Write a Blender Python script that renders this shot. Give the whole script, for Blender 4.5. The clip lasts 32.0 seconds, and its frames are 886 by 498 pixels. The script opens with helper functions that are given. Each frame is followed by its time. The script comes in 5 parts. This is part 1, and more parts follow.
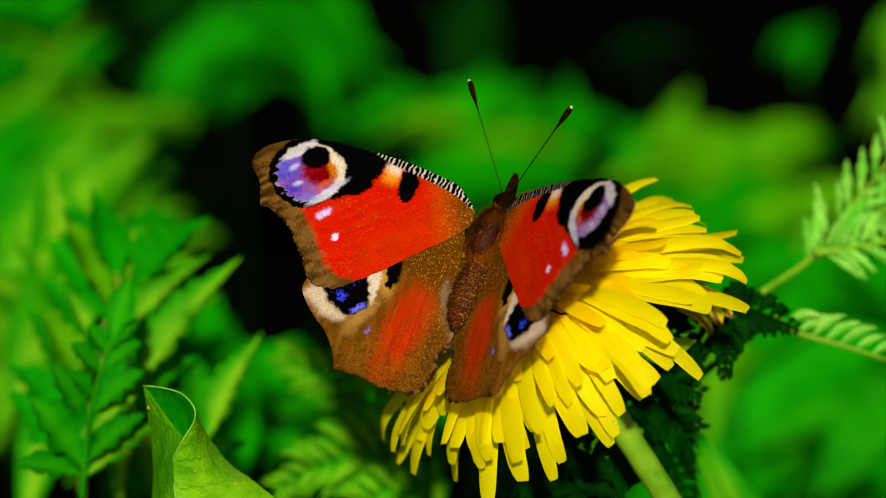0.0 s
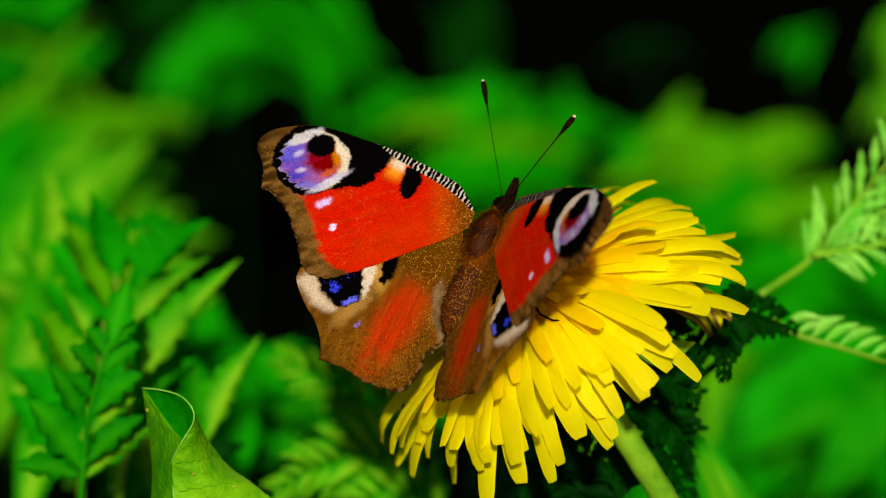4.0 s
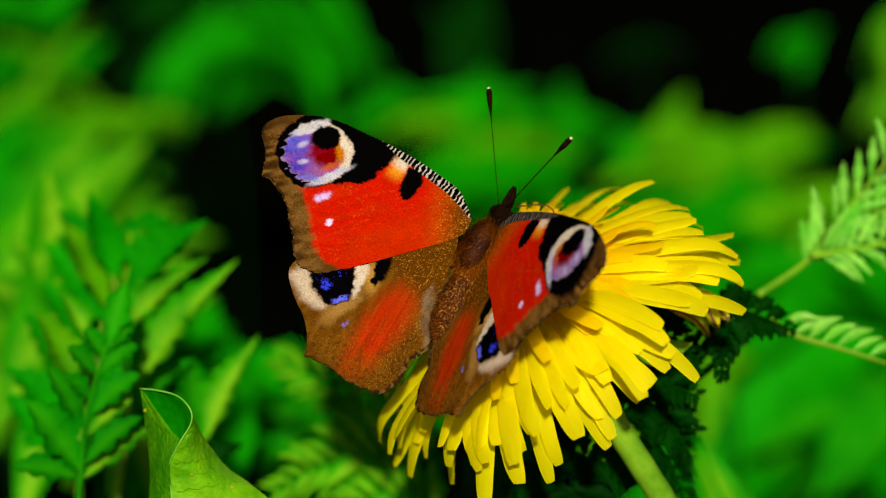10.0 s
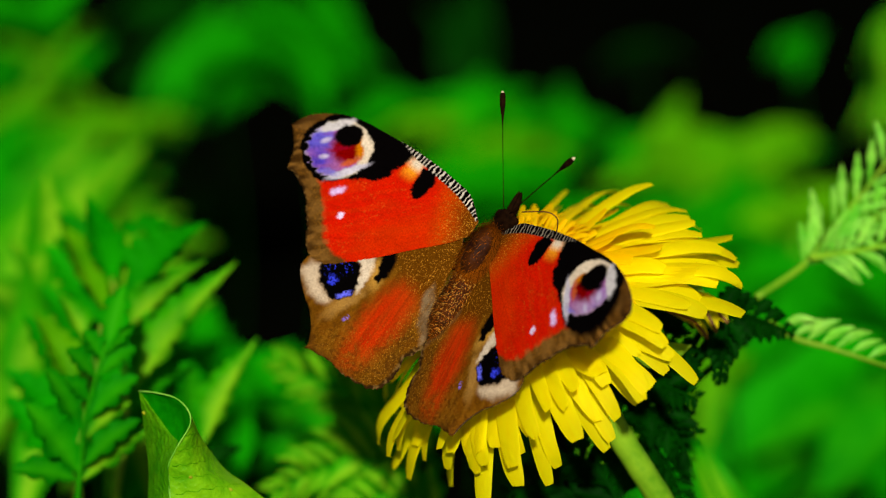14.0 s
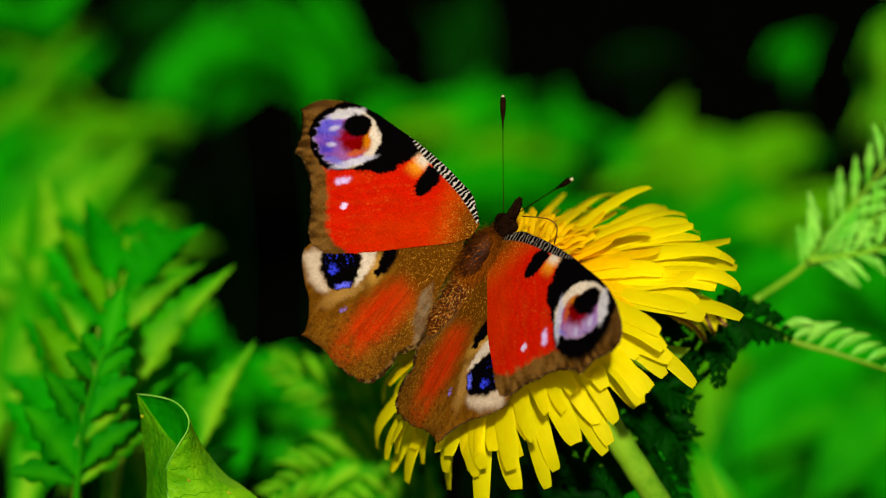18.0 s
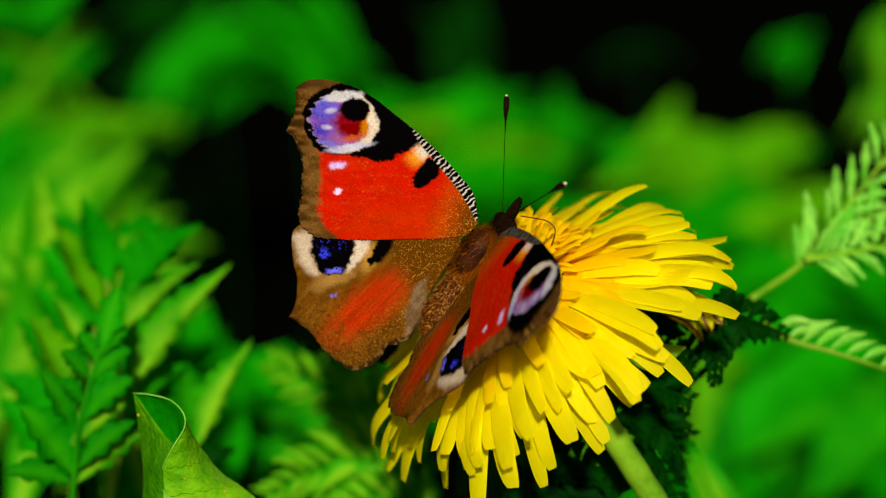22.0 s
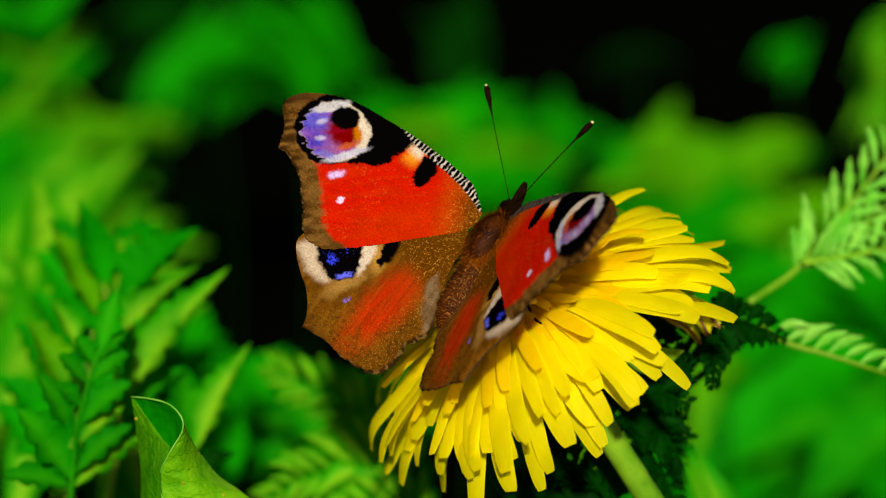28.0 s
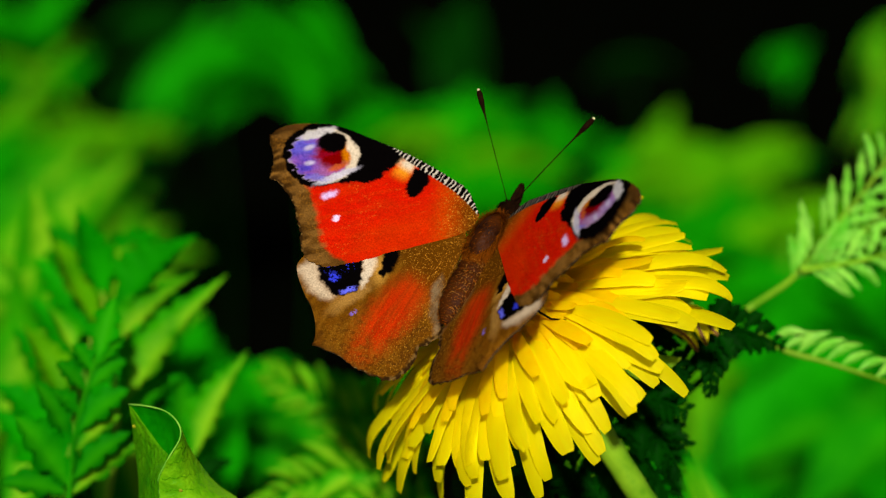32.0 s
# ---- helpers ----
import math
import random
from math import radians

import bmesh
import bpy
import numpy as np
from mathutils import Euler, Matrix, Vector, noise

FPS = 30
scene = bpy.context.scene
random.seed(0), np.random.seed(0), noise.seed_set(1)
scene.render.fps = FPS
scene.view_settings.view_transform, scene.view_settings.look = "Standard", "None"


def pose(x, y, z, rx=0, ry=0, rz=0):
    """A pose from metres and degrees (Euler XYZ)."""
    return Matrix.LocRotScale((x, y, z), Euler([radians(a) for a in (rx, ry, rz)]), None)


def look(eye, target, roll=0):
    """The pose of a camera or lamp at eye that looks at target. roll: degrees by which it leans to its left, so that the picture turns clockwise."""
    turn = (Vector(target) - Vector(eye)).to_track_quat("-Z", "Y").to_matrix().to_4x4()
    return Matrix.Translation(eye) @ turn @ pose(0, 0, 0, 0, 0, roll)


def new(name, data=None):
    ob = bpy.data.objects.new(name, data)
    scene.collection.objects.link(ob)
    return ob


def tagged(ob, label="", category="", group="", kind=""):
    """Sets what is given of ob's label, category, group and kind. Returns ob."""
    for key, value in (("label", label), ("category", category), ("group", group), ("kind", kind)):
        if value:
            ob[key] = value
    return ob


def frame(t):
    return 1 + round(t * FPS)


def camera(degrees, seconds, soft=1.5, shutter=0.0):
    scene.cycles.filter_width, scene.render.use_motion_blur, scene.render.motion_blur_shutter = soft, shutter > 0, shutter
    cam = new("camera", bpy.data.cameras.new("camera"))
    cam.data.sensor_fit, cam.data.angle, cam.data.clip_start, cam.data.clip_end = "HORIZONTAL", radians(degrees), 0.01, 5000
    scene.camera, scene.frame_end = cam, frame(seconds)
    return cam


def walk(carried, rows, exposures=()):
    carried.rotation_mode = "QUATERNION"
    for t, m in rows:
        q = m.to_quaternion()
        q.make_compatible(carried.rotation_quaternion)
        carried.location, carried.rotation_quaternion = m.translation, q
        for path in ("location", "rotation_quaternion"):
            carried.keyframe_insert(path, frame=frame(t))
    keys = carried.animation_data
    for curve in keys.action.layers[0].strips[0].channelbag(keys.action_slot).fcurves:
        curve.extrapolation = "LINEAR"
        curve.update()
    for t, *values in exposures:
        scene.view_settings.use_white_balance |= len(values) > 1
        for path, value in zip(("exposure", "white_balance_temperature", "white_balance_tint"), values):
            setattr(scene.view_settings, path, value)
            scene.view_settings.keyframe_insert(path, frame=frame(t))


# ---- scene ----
# ---------------------------------------------------------------- camera
MM = 0.001
EYE = Vector((0.0, -0.3068, 0.3322))
AXES = Matrix(((1, 0, 0), (0, 0.2588, -0.9659), (0, 0.9659, 0.2588)))  # right, up and towards the eye
HEART = Vector((0, 0, 0.25))
cam = camera(20, 32.0, soft=1.15)
cam.data.dof.use_dof = True
cam.data.dof.focus_distance = 0.3085
cam.data.dof.aperture_fstop = 14


def spot(x, y, far=0.0):
    """A place that lies x right and y up of the flower's plane and far beyond it, in mm, along the line of sight."""
    s = (317.6 + far) / 317.6
    return HEART + AXES @ Vector((x * s, y * s, -far)) * MM


def turned(x, y, roll=0.0):
    """The camera's pose when it is turned to the spot x, y."""
    return look(EYE, spot(x, y), roll)


walk(cam, [(t, turned(x, y)) for t, x, y in (
    (0, -0.000, 0.000),
    (0.5, -0.060, -0.064),
    (1, -0.056, -0.041),
    (1.5, -0.115, 0.014),
    (2, -0.161, 0.073),
    (2.5, -0.184, 0.160),
    (3, -0.174, 0.237),
    (3.5, -0.019, 0.274),
    (5.5, 0.345, 0.274),
    (6, 0.341, 0.219),
    (6.5, 0.387, 0.174),
    (7, 0.428, 0.151),
    (7.5, 0.446, 0.151),
    (8, 0.455, 0.160),
    (8.5, 0.442, 0.187),
    (9, 0.428, 0.237),
    (9.5, 0.432, 0.287),
    (10, 0.423, 0.337),
    (10.5, 0.395, 0.397),
    (11, 0.394, 0.457),
    (11.5, 0.399, 0.511),
    (12, 0.418, 0.564),
    (12.5, 0.500, 0.618),
    (13, 0.569, 0.655),
    (13.5, 0.596, 0.651),
    (14, 0.587, 0.632),
    (14.5, 0.511, 0.618),
    (16.5, 0.839, 0.821),
    (17, 0.857, 0.902),
    (17.5, 0.852, 0.948),
    (18, 0.811, 1.030),
    (18.5, 0.747, 1.076),
    (19, 0.705, 1.039),
    (19.5, 0.728, 0.966),
    (20, 0.815, 0.857),
    (20.5, 0.929, 0.775),
    (21, 1.011, 0.762),
    (21.5, 1.120, 0.789),
    (22, 1.275, 0.862),
    (22.5, 1.394, 0.957),
    (23, 1.445, 1.053),
    (23.5, 1.431, 1.144),
    (24, 1.376, 1.194),
    (24.5, 1.262, 1.204),
    (25, 1.198, 1.176),
    (25.5, 1.311, 1.094),
    (27.5, 1.440, 1.221),
    (28, 1.535, 1.316),
    (28.5, 1.590, 1.412),
    (29, 1.562, 1.513),
    (29.5, 1.521, 1.586),
    (30, 1.481, 1.659),
    (30.5, 1.508, 1.750),
    (31, 1.589, 1.878),
    (31.5, 1.675, 2.060),
    (32, 1.840, 2.243),
)])

# ---------------------------------------------------------------- light
SUN = AXES @ Vector((0.01, 0.25, 0.96)).normalized()
world = bpy.data.worlds.new("world")
scene.world = world
world.use_nodes = True
sky = world.node_tree.nodes.new("ShaderNodeTexSky")
sky.sky_type, sky.sun_disc = "NISHITA", False
sky.sun_elevation = math.asin(SUN.z)
sky.sun_rotation = math.atan2(SUN.x, SUN.y)
world.node_tree.links.new(sky.outputs[0], world.node_tree.nodes["Background"].inputs[0])
world.node_tree.nodes["Background"].inputs[1].default_value = 0.034
lamp = bpy.data.lights.new("sun", "SUN")
lamp.energy, lamp.angle, lamp.color = 4.95, radians(2.6), (1.0, 0.96, 0.88)
sun = new("sun", lamp)
sun.matrix_world = look(SUN * 3, (0, 0, 0))
scene.view_settings.exposure = 0.10


# ---------------------------------------------------------------- materials
def nodes_of(name):
    m = bpy.data.materials.new(name)
    m.use_nodes = True
    t = m.node_tree
    return m, t, t.nodes["Principled BSDF"]


def add(t, kind, **values):
    n = t.nodes.new(kind)
    for k, v in values.items():
        n.inputs[k.replace("_", " ")].default_value = v
    return n


def blend(t, fac, a, b, how="MIX"):
    n = t.nodes.new("ShaderNodeMix")
    n.data_type, n.blend_type = "RGBA", how
    for i, v in ((0, fac), (6, a), (7, b)):
        if isinstance(v, (int, float)):
            n.inputs[i].default_value = v
        elif isinstance(v, tuple):
            n.inputs[i].default_value = (*v, 1)
        else:
            t.links.new(v, n.inputs[i])
    return n.outputs[2]


def ramp(t, value, low, high):
    n = t.nodes.new("ShaderNodeMapRange")
    n.inputs[1].default_value, n.inputs[2].default_value = low, high
    t.links.new(value, n.inputs[0])
    return n.outputs[0]


def organic(name, dark, light, scale, rough=0.5, bump=0.3, sheer=0.0, vary=0.25, spec=0.12, fine=None, stretch=None, rib=None):
    """Plant or skin: two scales of variation, a fine relief, light coming through, each piece a little different; rib: a paler colour along a leaf's midrib."""
    m, t, p = nodes_of(name)
    co = t.nodes.new("ShaderNodeTexCoord").outputs["Object"]
    if stretch:
        mp = t.nodes.new("ShaderNodeMapping")
        mp.inputs["Scale"].default_value = stretch
        t.links.new(co, mp.inputs[0])
        co = mp.outputs[0]
    n1 = add(t, "ShaderNodeTexNoise", Scale=scale, Detail=3.0)
    n2 = add(t, "ShaderNodeTexNoise", Scale=fine or scale * 7, Detail=2.0)
    for n in (n1, n2):
        t.links.new(co, n.inputs["Vector"])
    col = blend(t, ramp(t, n1.outputs[0], 0.3, 0.7), dark, light)
    col = blend(t, ramp(t, n2.outputs[0], 0.35, 0.75), col, blend(t, 0.35, col, light))
    if rib:
        near = t.nodes.new("ShaderNodeAttribute")
        near.attribute_name = "rib"
        uneven = t.nodes.new("ShaderNodeMath")
        uneven.operation = "MULTIPLY"
        t.links.new(ramp(t, near.outputs["Fac"], 0.30, 0.95), uneven.inputs[0])
        t.links.new(ramp(t, n1.outputs[0], 0.25, 0.55), uneven.inputs[1])
        col = blend(t, uneven.outputs[0], col, rib)
    rnd = t.nodes.new("ShaderNodeObjectInfo").outputs["Random"]
    hsv = t.nodes.new("ShaderNodeHueSaturation")
    t.links.new(ramp(t, rnd, 0, 1), hsv.inputs["Value"])
    hsv.inputs["Value"].links[0].from_node.inputs[3].default_value = 1 - vary
    hsv.inputs["Value"].links[0].from_node.inputs[4].default_value = 1 + vary
    t.links.new(col, hsv.inputs["Color"])
    t.links.new(hsv.outputs[0], p.inputs["Base Color"])
    p.inputs["Roughness"].default_value = rough
    p.inputs["Specular IOR Level"].default_value = spec
    b = add(t, "ShaderNodeBump", Strength=bump, Distance=0.0003)
    t.links.new(n2.outputs[0], b.inputs["Height"])
    t.links.new(b.outputs[0], p.inputs["Normal"])
    if sheer:
        tr = t.nodes.new("ShaderNodeBsdfTranslucent")
        t.links.new(hsv.outputs[0], tr.inputs[0])
        mix = t.nodes.new("ShaderNodeMixShader")
        mix.inputs[0].default_value = sheer
        t.links.new(p.outputs[0], mix.inputs[1])
        t.links.new(tr.outputs[0], mix.inputs[2])
        t.links.new(mix.outputs[0], t.nodes["Material Output"].inputs[0])
    return m


def scales(name, rough=0.7):
    """Wing scales: the wing's own pattern of colours with a fine powdery grain and cross ridges."""
    m, t, p = nodes_of(name)
    at = t.nodes.new("ShaderNodeVertexColor")
    at.layer_name = "pattern"
    co = t.nodes.new("ShaderNodeTexCoord").outputs["Object"]
    n1 = add(t, "ShaderNodeTexNoise", Scale=5200.0, Detail=2.0)
    n2 = add(t, "ShaderNodeTexNoise", Scale=420.0, Detail=3.0)
    for n in (n1, n2):
        t.links.new(co, n.inputs["Vector"])
    col = blend(t, ramp(t, n1.outputs[0], 0.3, 0.75), blend(t, 0.42, at.outputs[0], (0, 0, 0)), at.outputs[0])
    col = blend(t, ramp(t, n2.outputs[0], 0.35, 0.8), col, blend(t, 0.18, col, (0, 0, 0)))
    t.links.new(col, p.inputs["Base Color"])
    p.inputs["Roughness"].default_value = rough
    p.inputs["Specular IOR Level"].default_value = 0.0
    b = add(t, "ShaderNodeBump", Strength=0.25, Distance=0.00008)
    t.links.new(n1.outputs[0], b.inputs["Height"])
    t.links.new(b.outputs[0], p.inputs["Normal"])
    return m


WING = scales("wing_scales")
UNDER = organic("wing_underside", (0.012, 0.008, 0.005), (0.04, 0.028, 0.016), 500, 0.7, 0.3, vary=0.05)
FUR = organic("brown_fur", (0.016, 0.004, 0.0006), (0.11, 0.025, 0.0015), 500, 0.9, 0.4, vary=0.1, spec=0.0)
FUR_TREE = FUR.node_tree
hair_pick = ramp(FUR_TREE, FUR_TREE.nodes.new("ShaderNodeNewGeometry").outputs["Random Per Island"], 0.3, 0.9)
hair_base = FUR_TREE.nodes["Principled BSDF"].inputs["Base Color"].links[0].from_socket
FUR_TREE.links.new(blend(FUR_TREE, hair_pick, hair_base, (0.34, 0.085, 0.003)), FUR_TREE.nodes["Principled BSDF"].inputs["Base Color"])
CHITIN = organic("dark_chitin", (0.003, 0.0014, 0.0006), (0.014, 0.005, 0.0015), 1500, 0.8, 0.3, vary=0.1, spec=0.01)
RUST = organic("rusty_chitin", (0.05, 0.015, 0.004), (0.12, 0.045, 0.01), 1500, 0.35, 0.3, vary=0.1)
SHELL = organic("glossy_brown_shell", (0.004, 0.001, 0.0004), (0.052, 0.012, 0.0008), 380, 0.55, 0.6, vary=0.05, spec=0.06)
GILT = organic("golden_scale", (0.40, 0.17, 0.015), (0.60, 0.32, 0.05), 900, 0.5, 0.1)
IVORY = organic("pale_tip", (0.5, 0.4, 0.2), (0.7, 0.6, 0.35), 2000, 0.5, 0.1)
YELLOW = organic("yellow_petal", (0.98, 0.81, 0.0), (0.98, 0.88, 0.0), 260, 0.6, 0.2, sheer=0.62, vary=0.05, spec=0.08, stretch=(1, 6, 1))
AMBER = organic("amber_florets", (0.98, 0.64, 0.0), (0.98, 0.75, 0.0), 400, 0.6, 0.2, sheer=0.62, vary=0.06, spec=0.05)
STALK = organic("green_stalk", (0.07, 0.24, 0.003), (0.24, 0.44, 0.015), 160, 0.5, 0.2, sheer=0.1)
BRACT = organic("bract_green", (0.02, 0.09, 0.003), (0.08, 0.18, 0.01), 160, 0.55, 0.2, vary=0.2)
LEAF = organic("leaf_green", (0.0012, 0.16, 0.0001), (0.006, 0.28, 0.0002), 130, 0.5, 0.4, sheer=0.3, vary=0.2, spec=0.01)
LEAF_MID = organic("leaf_mid_green", (0.004, 0.19, 0.0002), (0.03, 0.32, 0.0005), 170, 0.45, 0.5, sheer=0.3, vary=0.12, spec=0.015, rib=(0.20, 0.46, 0.008))
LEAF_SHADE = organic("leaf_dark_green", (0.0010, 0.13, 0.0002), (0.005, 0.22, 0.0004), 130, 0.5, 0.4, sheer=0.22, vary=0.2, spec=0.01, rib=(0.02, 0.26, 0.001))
# leaf green darkened to near black, shade put into the colour
LEAF_SHADOWED = organic("leaf_shadowed_green", (0.0003, 0.014, 0.0001), (0.001, 0.034, 0.0002), 130, 0.5, 0.4, sheer=0.15, vary=0.2, spec=0.01)
LEAF_BRIGHT = organic("leaf_bright_green", (0.035, 0.23, 0.0004), (0.10, 0.36, 0.001), 140, 0.45, 0.5, sheer=0.3, vary=0.12, spec=0.015)
LEAF_MOTTLED = organic("leaf_mottled_green", (0.014, 0.19, 0.0004), (0.10, 0.36, 0.002), 330, 0.4, 0.9, sheer=0.3, vary=0.05, spec=0.06, fine=1500)
LEAF_GLOSSY = organic("leaf_glossy_green", (0.05, 0.27, 0.001), (0.21, 0.50, 0.004), 320, 0.4, 0.8, sheer=0.3, vary=0.05, spec=0.08, fine=1500)
LEAF_SILVER = organic("leaf_pale_green", (0.06, 0.40, 0.003), (0.30, 0.66, 0.07), 240, 0.4, 0.4, sheer=0.3, vary=0.12, spec=0.1)
MEADOW = organic("meadow_leaf", (0.006, 0.11, 0.001), (0.06, 0.22, 0.002), 40, 0.5, 0.2, sheer=0.25, vary=0.35)
DUN = organic("withered_brown", (0.10, 0.04, 0.01), (0.22, 0.11, 0.03), 200, 0.6, 0.3)
SPECK = organic("rusty_speck", (0.22, 0.22, 0.004), (0.34, 0.36, 0.008), 900, 0.6, 0.2)
# soil coloured almost black to stand in for the shade on it
SOIL = organic("shade_black_soil", (0.0005, 0.0006, 0.0003), (0.0014, 0.0016, 0.0008), 30, 0.95, 0.6, vary=0, spec=0.0)


# ---------------------------------------------------------------- small builders
def part(name, bm, material, parent=None, label=""):
    """Links a bmesh as one mesh object under a thing or under a part."""
    me = bpy.data.meshes.new(name)
    bm.to_mesh(me)
    bm.free()
    return placed(name, me, material, parent, label)


def placed(name, me, material, parent=None, label="", flat=False):
    if material and not me.materials:
        me.materials.append(material)
    if not flat:
        me.shade_smooth()
    ob = new(name, me)
    ob.parent = parent
    return tagged(ob, label)


def thing(name, place, label, category, group="", kind=""):
    ob = new(name)
    ob.empty_display_size = 0.005
    ob.matrix_world = place if isinstance(place, Matrix) else Matrix.Translation(place)
    return tagged(ob, label, category, group, kind)


def tube(path, radii, sides=8, caps=True):
    """A bmesh tube along the points of path."""
    bm = bmesh.new()
    path = [Vector(p) for p in path]
    rings, side = [], None
    for i, p in enumerate(path):
        d = (path[min(i + 1, len(path) - 1)] - path[max(i - 1, 0)]).normalized()
        side = d.orthogonal() if side is None else side - d * side.dot(d)
        side.normalize()
        up = d.cross(side)
        r = radii[i] if isinstance(radii, (list, tuple)) else radii
        rings.append([bm.verts.new(p + (side * math.cos(a) + up * math.sin(a)) * r) for a in (2 * math.pi * k / sides for k in range(sides))])
    for a, b in zip(rings, rings[1:]):
        for k in range(sides):
            bm.faces.new((a[k], a[(k + 1) % sides], b[(k + 1) % sides], b[k]))
    if caps:
        bm.faces.new(rings[0][::-1])
        bm.faces.new(rings[-1])
    return bm


def bend(points, n):
    """A smooth line (Catmull-Rom) of n points through the given ones."""
    p = [Vector(q) for q in points]
    p = [2 * p[0] - p[1]] + p + [2 * p[-1] - p[-2]]
    out = []
    for k in range(n):
        s = k / (n - 1) * (len(p) - 3)
        i = min(int(s), len(p) - 4)
        u = s - i
        a, b, c, d = p[i:i + 4]
        out.append(0.5 * (2 * b + (c - a) * u + (2 * a - 5 * b + 4 * c - d) * u * u + (3 * b - a - 3 * c + d) * u ** 3))
    return out


def egg(centre, radii, u=16, v=10, noise_by=0.0):
    bm = bmesh.new()
    bmesh.ops.create_uvsphere(bm, u_segments=u, v_segments=v, radius=1)
    for q in bm.verts:
        k = 1 + noise_by * noise.noise(q.co * 3)
        q.co = Vector(centre) + Vector((q.co.x * radii[0], q.co.y * radii[1], q.co.z * radii[2])) * k
    return bm


def blade(path, width, face, teeth=0, deep=0.3, fold=0.25, across=4, steps=18, tip=1.0, base=0.12, belly=0.40):
    """A leaf blade along path: pointed, folded along its midrib, with or without teeth; face is the way its upper side looks."""
    line = bend(path, steps)
    verts, faces = [], []
    face = Vector(face)
    n = across * 2 + 1
    for i, p in enumerate(line):
        s = i / (steps - 1)
        d = (line[min(i + 1, steps - 1)] - line[max(i - 1, 0)]).normalized()
        side = d.cross(face).normalized()
        up = side.cross(d)
        w = max(0.02, (min(1, base + s / belly * (1 - base)) if s < belly else (1 - ((s - belly) / (1 - belly)) ** (1.6 * tip)))) * width * 0.5
        w *= math.sin(min(1, s / belly + 0.2) * math.pi / 2)
        saw = 1.0
        if teeth:
            ph = (s * teeth) % 1.0
            saw = 1 - deep * (1 - math.sin(math.pi * ph) ** 0.6) if s < 0.97 else 1
        for j in range(n):
            a = (j - across) / across
            k = abs(a)
            ww = w * (saw if k == 1 else 1 - (1 - saw) * 0.45 * k)
            verts.append(p + side * a * ww + up * (k * w * fold - 0.06 * w * math.sin(k * math.pi)) + d * (k * w * 0.25 if teeth else 0))
    for i in range(steps - 1):
        for j in range(n - 1):
            a = i * n + j
            faces.append((a, a + 1, a + n + 1, a + n))
    me = bpy.data.meshes.new("blade")
    me.from_pydata(verts, [], faces)
    near = me.attributes.new("rib", "FLOAT", "POINT")
    near.data.foreach_set("value", np.array([1 - abs(j - across) / across for _ in range(steps) for j in range(n)], np.float32))
    return me


# ---------------------------------------------------------------- ground
def ground():
    bm = bmesh.new()
    bmesh.ops.create_grid(bm, x_segments=60, y_segments=60, size=1)
    for v in bm.verts:
        r = v.co.xy.length
        k = 0.9 * r + 60 * max(0, r - 0.6) ** 2
        v.co.xy = v.co.xy * (k / max(r, 1e-6)) * 2
        v.co.z = 0.02 * noise.noise(Vector((v.co.x * 3, v.co.y * 3, 0)))
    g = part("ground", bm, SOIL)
    tagged(g, "near-black soil, the deep shade under the plants put into its colour", "ground", kind="structure")


ground()


def grass():
    """Blades of grass round the clearing, one tangle."""
    rnd = random.Random(3)
    verts, faces = [], []
    while len(faces) < 9000:
        x, y = rnd.uniform(-2.2, 2.2), rnd.uniform(-1.8, 3.2)
        if y > -0.25 and abs(x) < 0.30 + 0.22 * (y + 0.31):
            continue
        h, a, w = rnd.uniform(0.05, 0.16), rnd.uniform(0, 6.28), rnd.uniform(0.002, 0.004)
        lean = Vector((math.cos(a), math.sin(a), 0)) * h * rnd.uniform(0.1, 0.6)
        side = Vector((-math.sin(a), math.cos(a), 0)) * w
        o, i = Vector((x, y, -0.01)), len(verts)
        verts += [o - side, o + side, o + lean * 0.35 + side * 0.8 + Vector((0, 0, h * 0.6)), o + lean * 0.35 - side * 0.8 + Vector((0, 0, h * 0.6)), o + lean + Vector((0, 0, h))]
        faces += [(i, i + 1, i + 2, i + 3), (i + 3, i + 2, i + 4)]
    me = bpy.data.meshes.new("grass")
    me.from_pydata(verts, [], faces)
    tagged(placed("grass", me, MEADOW), "green meadow grass round a bare dark patch", "grass", kind="stuff")


grass()


# ---------------------------------------------------------------- the butterfly
FORE = Matrix(((-0.05960, -0.04920, 70.60656), (0.04808, -0.05352, -17.64217), (0, 0, 1)))  # chart of the wing's drawing to mm from the wing's root: outward, forward
HIND = Matrix(((-0.06322, -0.04734, 73.41892), (0.04489, -0.05620, -11.63125), (0, 0, 1)))


def lattice(x, y, size, seed):
    """Smooth value noise on arrays, 0 to 1."""
    x, y = x / size, y / size
    i, j = np.floor(x).astype(int), np.floor(y).astype(int)
    u, v = x - i, y - j
    u, v = u * u * (3 - 2 * u), v * v * (3 - 2 * v)

    def h(a, b):
        k = (a * 374761393 + b * 668265263 + seed * 144665) & 0x7FFFFFFF
        k = ((k ^ (k >> 13)) * 1274126177) & 0x7FFFFFFF
        return ((k ^ (k >> 16)) & 0xFFFF) / 65535.0
    return (h(i, j) * (1 - u) + h(i + 1, j) * u) * (1 - v) + (h(i, j + 1) * (1 - u) + h(i + 1, j + 1) * u) * v


def smooth(v, a, b):
    k = np.clip((v - a) / (b - a), 0, 1)
    return k * k * (3 - 2 * k)


def blob(x, y, cx, cy, rx, ry, turn=0.0, soft=0.12):
    c, s = math.cos(radians(turn)), math.sin(radians(turn))
    u, v = (x - cx) * c + (y - cy) * s, -(x - cx) * s + (y - cy) * c
    return 1 - smooth(np.hypot(u / rx, v / ry), 1 - soft, 1 + soft)


